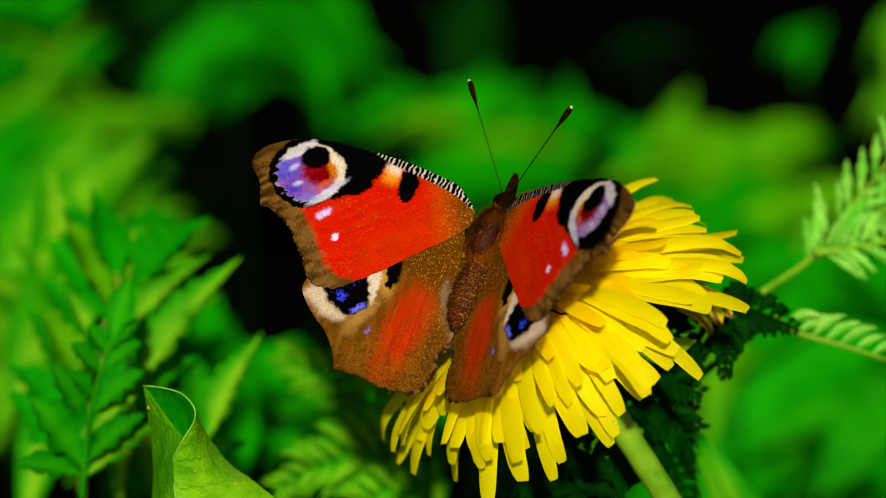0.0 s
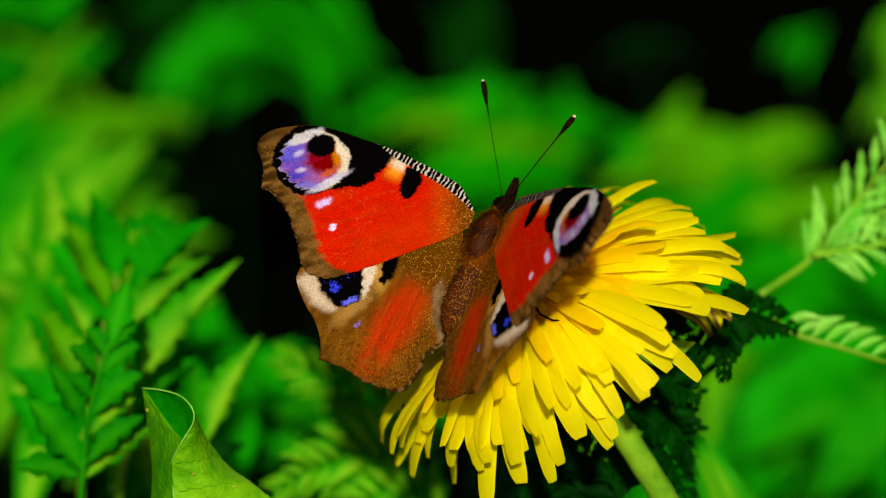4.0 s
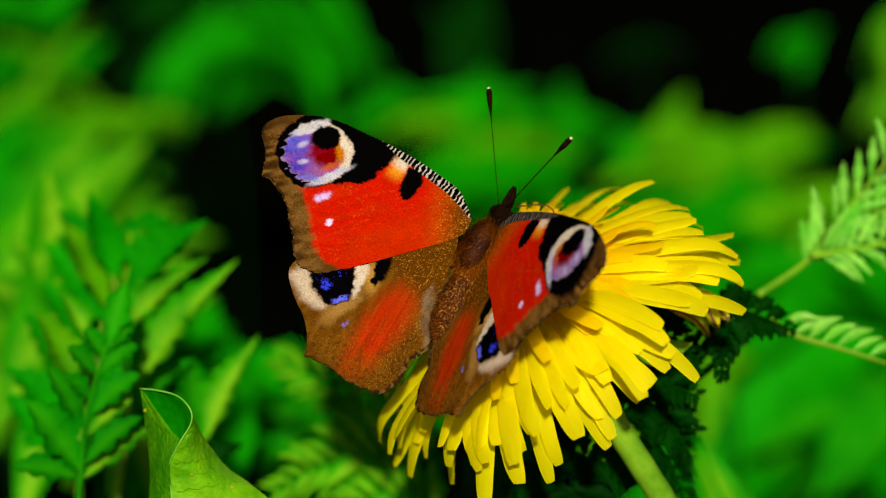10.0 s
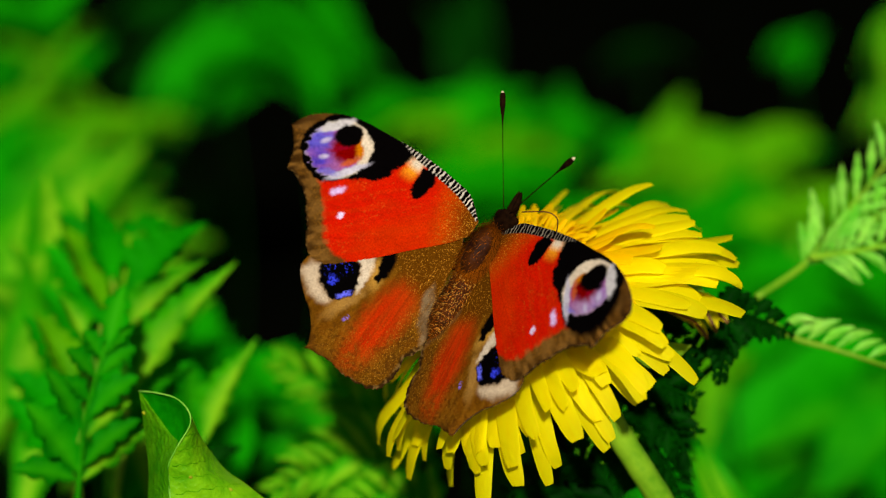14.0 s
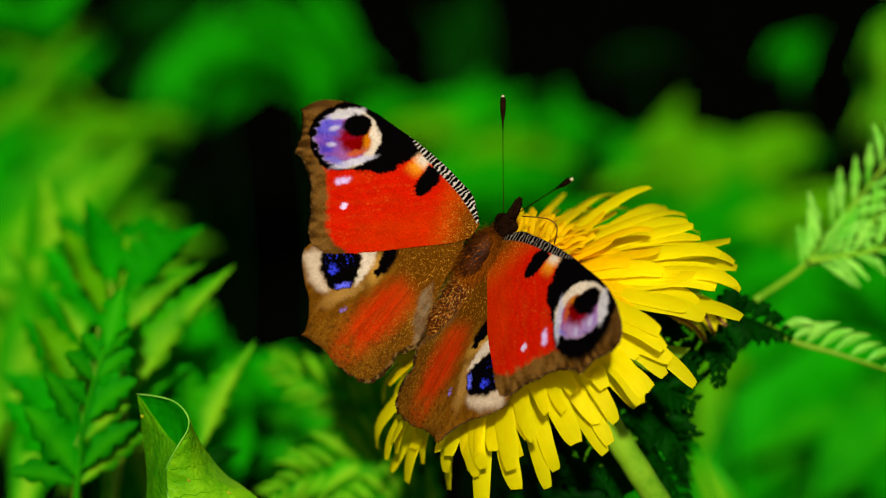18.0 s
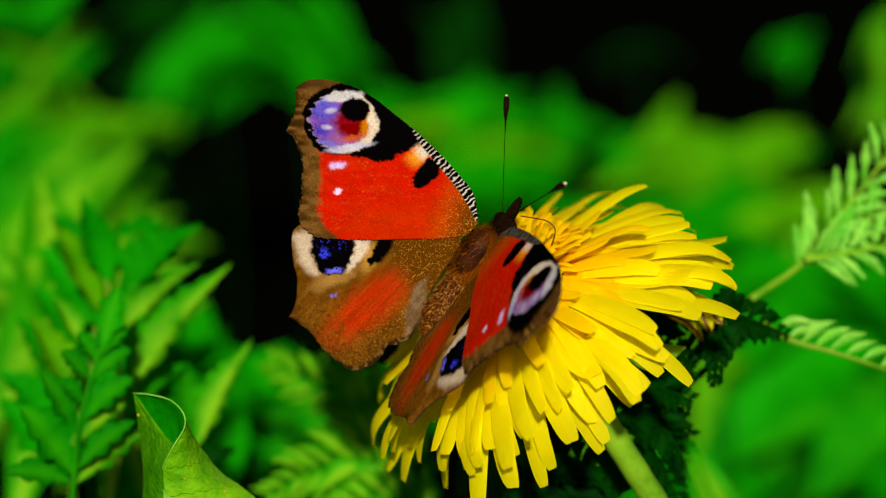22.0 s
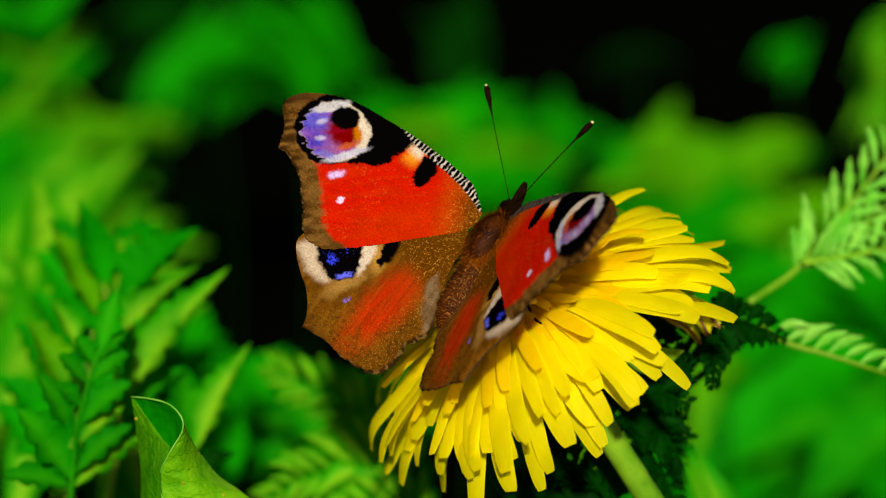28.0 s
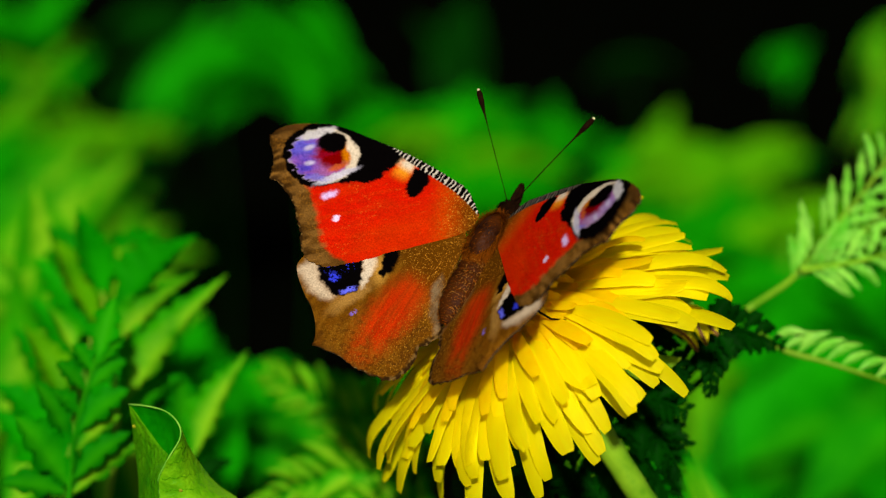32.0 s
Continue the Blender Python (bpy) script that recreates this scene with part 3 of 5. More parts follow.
    for s in (-1, 1):
        for y, dy in ((1.8, 3.0), (-0.8, -3.2)):
            knee, heel, toe = Vector((BX + s * 4.2, y + dy * 0.6, 0.4)), Vector((BX + s * 6.4, y + dy, -3.0)), Vector((BX + s * 8.6, y + dy * 1.4, -3.7))
            if s > 0 and dy < 0:
                knee, heel, toe = Vector((5.8, -1.2, 0.0)), Vector((10.2, -4.4, -3.0)), Vector((13.0, -3.5, -4.8))
            leg = part("leg", mm(tube([(BX + s * 1.5, y, -0.4), knee, heel], [0.24, 0.22, 0.15], 7)), CHITIN, b, "thin dark leg")
            part("foot", mm(tube([heel, heel.lerp(toe, 0.5) + Vector((0, -0.4, -0.1)), toe], [0.15, 0.14, 0.09], 6)), CHITIN, leg)
    return b, wings, ants, tongue


fly, fly_wings, fly_antennae, fly_tongue = butterfly()


# ---------------------------------------------------------------- the dandelion
AXIS = AXES @ Vector((-0.548, 0.720, 0.426)).normalized()
CORE = spot(11.3, -5.55, 1.5)


def petal_mesh(length, width, droop, seed, cup=0.16):
    """A strap-shaped floret along x, ribbed lengthwise, with a squared tip of five fine teeth; it bends down along its length."""
    rnd = random.Random(seed)
    steps, n = 22, 11
    verts, faces = [], []
    x = z = 0.0
    sway = rnd.uniform(-0.13, 0.13)
    skew = rnd.uniform(-0.14, 0.14)
    curl = rnd.uniform(0.45, 0.85)
    twist = rnd.uniform(-0.2, 0.2)
    flick = rnd.uniform(-40, 12)
    teeth = [rnd.uniform(0.03, 0.10) for _ in range(5)]
    for i in range(steps):
        s = 1 - (1 - i / (steps - 1)) ** 1.7
        step = 1 - (1 - (i + 1) / (steps - 1)) ** 1.7 - s if i < steps - 1 else 0.0
        w = width * 0.5 * (0.30 + 0.70 * smooth(s, 0.0, 0.7)) * (1 - 0.18 * smooth(s, 0.7, 0.95)) * math.sqrt(1 - (0.86 * max(0, (s - 0.88) / 0.12)) ** 2)
        for j in range(n):
            b = (j - 5) / 5
            dx = 0.0
            if i == steps - 1:
                dx = (teeth[j // 2] if j % 2 else -0.02) * width - b * b * width * 0.10 + skew * b * width * 0.3
            rib = (0.022 if j % 2 else -0.012) * width * min(1, s * 3)
            dz = -cup * w * b * b * (0.4 + s) + rib + twist * b * w * s
            verts.append(Vector((x + dx, b * w + sway * length * s * s, z + dz)))
        for j in range(n - 1):
            if i:
                k = (i - 1) * n + j
                faces.append((k, k + n, k + n + 1, k + 1))
        a = radians(droop) * s ** curl + radians(flick) * smooth(s, 0.75, 1.0)
        x += math.cos(a) * length * step
        z += math.sin(a) * length * step
    me = bpy.data.meshes.new("petal")
    me.from_pydata([v * MM for v in verts], [], faces)
    return me


def dandelion():
    up = AXIS
    side = up.orthogonal().normalized()
    base = Matrix((side, up.cross(side), up)).transposed().to_4x4()
    base.translation = CORE
    d = thing("dandelion", base, "bright yellow dandelion flower on a pale green stalk", "flower")
    inv = base.inverted()
    rnd = random.Random(11)
    rings = (  # count, root radius, root height, length, rise in degrees, droop, width
        (30, 4.4, -0.6, 23.9, 1, -44, 3.1), (34, 4.4, 0.0, 23.7, 5, -44, 3.0), (40, 4.2, 0.5, 22.4, 9, -44, 2.8), (52, 4.0, 0.9, 20.6, 13, -44, 2.5),
        (54, 3.6, 1.3, 16.8, 20, -44, 2.1), (50, 3.1, 1.8, 12.0, 28, -44, 1.6), (60, 2.5, 2.2, 10.4, 38, -42, 1.3))

    def bearing(x, y, z):
        v = inv.to_3x3() @ (AXES @ Vector((x, y, z)))
        return math.atan2(v.y, v.x)
    uneven = ((bearing(0.66, -0.75, 2.12), -0.18), (bearing(1.0, 0.05, 1.2), 0.06), (bearing(1.0, 0.95, -0.32), -0.15))  # shorter and longer sides of the head
    for k, (n, r, h, length, rise, droop, width) in enumerate(rings):
        meshes = [petal_mesh(length * f, width * (1.04, 0.84, 0.96, 0.76, 0.9, 1.1)[i], droop + e, 10 * k + i) for i, (f, e) in enumerate(((1, 0), (0.90, -10), (1.04, 9), (0.97, -16), (1.01, 5), (0.82, 4)))]
        for i in range(n):
            a = 2 * math.pi * (i + 0.5 * (k % 2) + rnd.uniform(-0.38, 0.38)) / n
            m = Matrix.Rotation(a, 4, "Z") @ Matrix.Translation(Vector((r, 0, h)) * MM) @ Matrix.Rotation(-radians(rise + rnd.gauss(0, 3.2)), 4, "Y") @ Matrix.Rotation(radians(rnd.gauss(0, 7)), 4, "X")
            p = placed("petal" if k < 5 else "floret", meshes[rnd.randrange(6)], YELLOW if k < 4 else AMBER, d)
            reach = 1 + sum(q * max(0, math.cos(a - w)) ** 6 for w, q in uneven)
            p.matrix_local = m @ Matrix.Scale(reach, 4, (1, 0, 0))
    inner = [petal_mesh(f, 1.1, -46, 91 + i, 0.5) for i, f in enumerate((7.6, 6.6, 8.4))]
    for i in range(180):
        q = math.sqrt(rnd.random())
        a = rnd.uniform(0, 2 * math.pi)
        p = placed("floret", inner[i % 3], AMBER, d)
        p.matrix_local = Matrix.Translation(Vector((0, 0, 2.6)) * MM) @ Matrix.Rotation(a, 4, "Z") @ Matrix.Translation(Vector((q * 3.4, 0, 0)) * MM) @ Matrix.Rotation(-radians(88 - 42 * q + rnd.gauss(0, 6)), 4, "Y") @ Matrix.Rotation(radians(rnd.uniform(-60, 60)), 4, "X")
    bm = egg((0, 0, -1.5), (5.0, 5.0, 4.0), 24, 14)
    bmesh.ops.scale(bm, vec=(MM,) * 3, verts=bm.verts)
    part("receptacle", bm, BRACT, d, "green cup under the petals")
    green = [blade([Vector((0, 0, 0)), Vector((4, 0, 0.6 + 0.5 * c)) * MM, Vector((8, 0, 0.7 * c)) * MM], 2.2 * MM, (0, 0, 1), steps=12, fold=0.2) for c in (-5, 1, -9)]
    for i in range(16):
        a = 2 * math.pi * (i + rnd.uniform(-0.3, 0.3)) / 16
        p = placed("bract", green[i % 3], BRACT, d, "")
        p.matrix_local = Matrix.Rotation(a, 4, "Z") @ Matrix.Translation(Vector((3.8, 0, -3.0)) * MM) @ Matrix.Rotation(radians(rnd.uniform(-10, 25)), 4, "Y")
    for path, w in (([(24.5, -12.6, 9), (28.0, -12.9, 7), (32.0, -11.6, 6)], 4.2), ([(28.5, -4.0, 12), (31.8, -5.8, 10), (34.2, -9.4, 9)], 4.6), ([(22.0, -9.5, 12), (25.0, -11.0, 10), (28.4, -14.6, 9)], 3.0)):
        placed("bract", blade([inv @ spot(*p) for p in path], w * MM, inv.to_3x3() @ (AXES @ Vector((0.1, 0.5, 0.9))), steps=14, fold=0.25, base=0.4), STALK, d, "pale yellow-green bract folded down")
    stalk = [CORE - up * 3 * MM, spot(20.1, -18.5, 4), spot(23.5, -23.9, 6), spot(26.9, -29.2, 8), spot(30.6, -34.9, 11), spot(36.9, -42.1, 16), spot(45.4, -54.2, 26)]
    foot = Vector(stalk[-1])
    stalk += [Vector((foot.x + 0.028, foot.y + 0.01, 0.10)), Vector((foot.x + 0.04, foot.y + 0.02, -0.01))]
    bm = tube(bend(stalk, 64), [1.7 * MM * (1 + 0.02 * math.sin(k * 1.3)) for k in range(64)], 16)
    bmesh.ops.transform(bm, matrix=inv, verts=bm.verts)
    part("stalk", bm, STALK, d, "smooth pale green hollow stalk")


dandelion()


# ---------------------------------------------------------------- leaves near the flower
def pinnate(name, spine, leaflets, label, material, stem_material, teeth=5, group="", r=0.6, steps=16, fold=0.5, deep=0.42, stem=True, point=1.0, belly=0.40):
    """A leaf of many leaflets on a rachis, its stem going down to the ground. leaflets: base, tip, width in mm; all as (x, y, far)."""
    pts = [spot(*p) for p in spine]
    t = thing(name, pts[0], label, "leaf", group)
    inv = Matrix.Translation(-pts[0])
    bm = tube(bend(pts, 24), [r * MM * (1 - 0.6 * k / 23) for k in range(24)], 8)
    bmesh.ops.transform(bm, matrix=inv, verts=bm.verts)
    part("rachis", bm, stem_material, t)
    if stem:
        via = [spot(26.1, -22.8, 26), spot(27.2, -34.9, 28)] if spine[0][1] > -30 and spine[0][0] > 5 else []
        last = (via or pts)[-1]
        bm = tube(bend([pts[0]] + via + [Vector((last.x, last.y + 0.010, 0.10)), Vector((last.x, last.y + 0.015, -0.005))], 30), r * MM, 6)
        bmesh.ops.transform(bm, matrix=inv, verts=bm.verts)
        part("stem", bm, LEAF_SHADOWED, t)
    for base, tip, w, *rest in leaflets:
        a, b = spot(*base) - pts[0], spot(*tip) - pts[0]
        arch = rest[0] if rest else 0.08
        mid = (a + b) * 0.5 + AXES @ Vector((0, 1, 0.6)) * (b - a).length * arch
        me = blade([a, mid, b], w * MM, AXES @ Vector((rest[1] if len(rest) > 1 else 0.2, 0.55, 0.8)), teeth=teeth, deep=deep, steps=max(steps, teeth * 5 + 1), fold=fold, tip=point, belly=belly)
        placed("leaflet", me, rest[2] if len(rest) > 2 else material, t)
    return t


def fern(name, spine, n, reach, label, material, lean=55, slim=0.3, teeth=4, group="", both=True, taper=0.75, start=0.12, rib=None, stem=True):
    """A feathery leaf: n pairs of leaflets along the spine, shorter towards its tip."""
    line = bend([Vector(p) for p in spine], 40)
    rnd = random.Random(len(spine) * 7 + n + int(spine[0][0]))
    out = []
    for i in range(n):
        s = start + (0.97 - start) * i / (n - 1)
        k = int(s * 38)
        p, d = line[k], (line[k + 1] - line[k]).normalized()
        size = reach * (1 - taper * s) * rnd.uniform(0.85, 1.15)
        for side in ((-1, 1) if both else (1,)):
            a = radians(lean * side + rnd.uniform(-8, 8))
            q = Vector((d.x * math.cos(a) - d.y * math.sin(a), d.x * math.sin(a) + d.y * math.cos(a), rnd.uniform(-0.25, 0.25)))
            out.append((tuple(p), tuple(p + q * size), size * slim * 2, rnd.uniform(0, 0.15), rnd.uniform(-0.3, 0.4)))
    return pinnate(name, spine, out, label, material, rib or STALK, teeth=teeth, group=group, r=0.5, steps=9, stem=stem)


TANSY = "feathery leaves round the dandelion"
pinnate("tansy_leaf", [(-45.7, -31.5, 27), (-45.4, -28.6, 27), (-44.7, -21.1, 27), (-42.8, -13.9, 27), (-40.9, -8.0, 28), (-39.9, -5.0, 29)], [
    ((-41.9, -12.2, 27), (-39.6, -3.8, 29), 4.6, 0.04, 0.1, LEAF_SHADE),
    ((-42.6, -13.2, 27), (-44.9, -9.6, 26), 3.4, 0.06, 0.4, LEAF_SHADE),
    ((-43.4, -15.6, 27), (-47.1, -12.0, 25), 4.0, 0.06, 0.4, LEAF_SHADE),
    ((-44.2, -18.6, 27), (-47.4, -15.6, 25), 3.4, 0.06, 0.4, LEAF_SHADE),
    ((-45.0, -22.6, 27), (-49.7, -14.3, 24), 4.8, 0.06, 0.4, LEAF_SHADE),
    ((-45.3, -27.9, 27), (-52.2, -18.8, 23), 7.4, 0.06, 0.3, LEAF_SHADE),
    ((-45.5, -28.6, 27), (-54.1, -27.2, 24), 4.8, 0.06, 0.2, LEAF_SHADE),
    ((-42.2, -12.8, 27), (-38.4, -8.8, 29), 3.8, 0.06, -0.2, LEAF_SHADE),
    ((-43.0, -15.4, 27), (-38.2, -11.8, 28), 5.0, 0.06, -0.2, LEAF_SHADE),
    ((-44.3, -20.8, 27), (-37.8, -15.4, 28), 5.2, 0.06, -0.2, LEAF_SHADE),
    ((-44.8, -23.4, 28), (-38.8, -18.6, 30), 3.8, 0.06, -0.2, LEAF_MID),
    ((-45.1, -27.0, 26), (-37.6, -20.8, 26), 4.2, 0.06, -0.1, LEAF_SHADE),
    ((-45.2, -28.8, 28), (-36.8, -22.4, 30), 5.4, 0.06, -0.2, LEAF_MID)],
    "deep green feathery leaf with scalloped leaflets", LEAF, LEAF_MID, teeth=4, fold=0.4, deep=0.42, group=TANSY, point=1.3, belly=0.34, steps=33, r=0.4)
pinnate("tansy_leaf", [(-40.9, -31.5, 50), (-39.5, -21.5, 48), (-39.8, -13.6, 48), (-40.5, -7.2, 50), (-41.3, -2.9, 54)], [
    ((-38.6, -17.5, 46), (-25.5, -1.0, 52), 9.8, 0.04, -0.3, LEAF_MID),
    ((-39.8, -10.6, 48), (-29.2, -0.6, 54), 7.0, 0.05, -0.3, LEAF_MID),
    ((-39.3, -5.8, 50), (-29.2, 4.0, 58), 10.0, 0.05, -0.3, LEAF),
    ((-40.3, -4.7, 56), (-37.9, 4.4, 70), 9.0, 0.05, 0, LEAF_MID),
    ((-41.0, -4.7, 54), (-44.6, 7.8, 64), 7.3, 0.05, 0.3, LEAF),
    ((-42.2, -7.2, 54), (-47.9, 4.0, 66), 7.9, 0.05, 0.4, LEAF_BRIGHT),
    ((-44.5, -11.1, 46), (-48.3, -4.7, 48), 4.6, 0.08, 0.4, LEAF_MID),
    ((-45.9, -17.5, 46), (-51.2, -7.3, 50), 6.6, 0.08, 0.4, LEAF_BRIGHT),
    ((-39.1, -14.3, 50), (-33.0, -10.0, 54), 7.0, 0.05, -0.2, LEAF),
    ((-39.1, -20.0, 52), (-30.9, -13.6, 54), 8.0, 0.05, -0.2, LEAF_SHADE)],
    "bright green feathery leaf with toothed leaflets", LEAF, STALK, teeth=7, fold=0.75, deep=0.34, group=TANSY, point=0.62, belly=0.26)
pinnate("tansy_leaf", [(-30.9, -32.2, 50), (-30.5, -27.9, 48), (-30.2, -24.3, 48), (-29.3, -20.8, 48)], [
    ((-29.8, -24.3, 47), (-22.8, -10.5, 50), 7.5, 0.05, -0.3, LEAF_MID),
    ((-30.2, -24.3, 50), (-31.5, -12.9, 58), 8.5, 0.05, 0.2, LEAF_SHADE),
    ((-30.5, -27.9, 50), (-33.6, -20.0, 56), 7.5, 0.05, 0.3, LEAF),
    ((-30.3, -27.9, 50), (-24.5, -24.3, 52), 5.4, 0.05, -0.2, LEAF_SHADOWED)],
    "green feathery leaf with toothed leaflets, partly behind a curled leaf", LEAF, STALK, teeth=7, fold=0.75, deep=0.34, group=TANSY, point=0.62, belly=0.26)
fern("tansy_leaf", [(-45.6, -33.3, 62), (-45.4, -24.0, 62), (-43.6, -14.8, 62), (-42.0, -6.5, 64), (-41.5, 0.5, 66)], 7, 17, "soft green feathery leaf behind brighter ones", LEAF, lean=46, slim=0.26, teeth=6, group=TANSY, taper=0.45)
fern("tansy_leaf", [(0.4, -27.8, 74), (-6.7, -21.4, 74), (-13.9, -16.8, 76), (-21.4, -13.2, 78)], 13, 11, "green feathery leaf low down, out of focus", LEAF_MID, lean=36, slim=0.24, group=TANSY, rib=LEAF)
fern("tansy_leaf", [(0.4, -29.2, 56), (-7.4, -26.5, 58), (-14.6, -27.2, 60), (-21.7, -30.8, 62)], 12, 11, "green feathery leaf low down, out of focus", LEAF_MID, lean=38, slim=0.24, teeth=3, group=TANSY, rib=LEAF)
fern("tansy_leaf", [(1.1, -35.6, 50), (-3.1, -31.7, 52), (-8.9, -31.4, 54), (-14.6, -33.9, 56)], 11, 9, "green feathery leaf low down, out of focus", LEAF_MID, lean=38, slim=0.24, teeth=3, group=TANSY, rib=LEAF_BRIGHT)
fern("yarrow_leaf", [(40.2, -5.5, 30), (45.2, -2.2, 34), (47.2, -0.2, 36), (50.5, 4.1, 38), (54.5, 8.7, 40), (59.8, 15.7, 42)], 10, 8.4, "pale green feathery leaf beside the dandelion", LEAF_SILVER, lean=42, slim=0.12, teeth=3, group=TANSY, start=0.30, taper=0.4)
fern("yarrow_leaf", [(47.1, -0.5, 33), (50.5, -0.0, 34), (54.8, 0.7, 36), (60.5, 2.1, 40)], 9, 6.0, "pale green feathery leaf beside the dandelion", LEAF_SILVER, lean=50, slim=0.12, teeth=3, group=TANSY, taper=0.2, stem=False)
fern("yarrow_leaf", [(48.4, 0.5, 36), (52.7, 2.5, 38), (56.2, 5.3, 40), (60.5, 9.2, 42)], 8, 5.5, "pale green feathery leaf beside the dandelion", LEAF_SILVER, lean=46, slim=0.13, teeth=3, group=TANSY, taper=0.2, stem=False)
fern("yarrow_leaf", [(41.6, -8.6, 26), (45.5, -10.8, 26), (49.8, -12.0, 26), (54.8, -13.6, 26), (61.2, -15.8, 30)], 9, 5.6, "pale green feathery leaf beside the dandelion", LEAF_SILVER, lean=42, slim=0.15, teeth=0, group=TANSY, taper=0.15, start=0.12, both=False)
# the flower head's shade is painted as the near-black green of these leaves
fern("tansy_leaf", [(34.0, -8.5, 14), (38.3, -7.9, 16), (41.9, -8.9, 18), (45.1, -10.3, 20)], 8, 5.5, "toothed green leaf under the flower head, its shade put into the colour", LEAF_SHADOWED, lean=50, slim=0.3, group=TANSY, rib=LEAF_SHADOWED)
fern("tansy_leaf", [(36.5, -7.8, 12), (36.0, -11.7, 12), (35.5, -16.7, 12)], 8, 4.4, "toothed green leaf under the flower head, its shade put into the colour", LEAF_SHADOWED, lean=36, slim=0.36, group=TANSY, rib=LEAF_SHADOWED)
fern("tansy_leaf", [(21.9, -16.4, 12), (26.1, -15.8, 13), (29.7, -17.1, 14), (32.9, -18.5, 15)], 8, 6.0, "toothed green leaf under the flower head, its shade put into the colour", LEAF_SHADOWED, lean=50, slim=0.3, group=TANSY, rib=LEAF_SHADOWED)
fern("tansy_leaf", [(21.1, -21.4, 16), (25.4, -19.6, 17), (29.7, -21.0, 18), (32.6, -23.1, 18)], 8, 6.5, "toothed green leaf under the flower head, its shade put into the colour", LEAF_SHADOWED, lean=50, slim=0.3, group=TANSY, rib=LEAF_SHADOWED)
fern("tansy_leaf", [(23.3, -32.8, 18), (21.1, -28.5, 18), (17.6, -25.6, 18), (12.6, -25.6, 18)], 8, 7.0, "toothed green leaf under the flower head, its shade put into the colour", LEAF_SHADOWED, lean=50, slim=0.3, group=TANSY, rib=LEAF_SHADOWED)
fern("tansy_leaf", [(19.7, -32.8, 20), (16.1, -29.9, 20), (12.6, -29.2, 20), (8.3, -30.6, 20)], 7, 7.0, "toothed green leaf under the flower head, its shade put into the colour", LEAF_SHADOWED, lean=50, slim=0.3, group=TANSY, rib=LEAF_SHADOWED)

fern("tansy_leaf", [(1.1, -26.7, 68), (-4.6, -23.9, 66), (-9.6, -22.6, 65), (-15.3, -22.8, 64)], 12, 7.5, "green feathery leaf low down, out of focus", LEAF_MID, lean=36, slim=0.26, teeth=3, group=TANSY, rib=LEAF)
# more leaves under the head, coloured as if in its shade
fern("tansy_leaf", [(22.6, -13.5, 13), (26.1, -13.9, 14), (29.7, -14.9, 15), (32.6, -16.2, 16)], 9, 6.5, "toothed green leaf under the flower head, its shade put into the colour", LEAF_SHADOWED, lean=48, slim=0.32, group=TANSY, rib=LEAF_SHADOWED)
fern("tansy_leaf", [(24.0, -17.8, 15), (27.2, -19.9, 16), (30.1, -23.1, 17), (32.2, -26.7, 18)], 9, 6.5, "toothed green leaf under the flower head, its shade put into the colour", LEAF_SHADOWED, lean=48, slim=0.32, group=TANSY, rib=LEAF_SHADOWED)
fern("tansy_leaf", [(24.7, -21.7, 19), (27.6, -24.9, 19), (30.1, -29.2, 20), (31.1, -33.5, 20)], 9, 6.5, "toothed green leaf under the flower head, its shade put into the colour", LEAF_SHADOWED, lean=48, slim=0.32, group=TANSY, rib=LEAF_SHADOWED)
fern("tansy_leaf", [(21.9, -8.5, 12), (26.1, -9.6, 13), (29.7, -11.4, 14), (33.3, -14.2, 14)], 9, 6.5, "toothed green leaf under the flower head, its shade put into the colour", LEAF_SHADOWED, lean=48, slim=0.32, group=TANSY, rib=LEAF_SHADOWED)
fern("tansy_leaf", [(21.1, -4.2, 14), (26.1, -5.6, 14), (30.4, -7.1, 15), (34.7, -8.5, 15)], 9, 6.5, "toothed green leaf under the flower head, its shade put into the colour", LEAF_SHADOWED, lean=48, slim=0.32, group=TANSY, rib=LEAF_SHADOWED)

def sheet(a, b, n, rows, bulge):
    """A skin between two smooth lines, swelling towards the eye by bulge mm."""
    p, q = bend([spot(*v) for v in a], n), bend([spot(*v) for v in b], n)
    verts, faces = [], []
    for i in range(n):
        for j in range(rows):
            s = j / (rows - 1)
            w = AXES @ Vector((0, 0, bulge * math.sin(math.pi * s) * math.sin(math.pi * min(1, 0.15 + i / (n - 1))))) * MM
            verts.append(p[i].lerp(q[i], s) + w + AXES @ Vector((0, 0, 0.25 * noise.noise(Vector((i * 0.3, s * 4, 1))))) * MM)
    for i in range(n - 1):
        for j in range(rows - 1):
            k = i * rows + j
            faces.append((k, k + 1, k + rows + 1, k + rows))
    return verts, faces


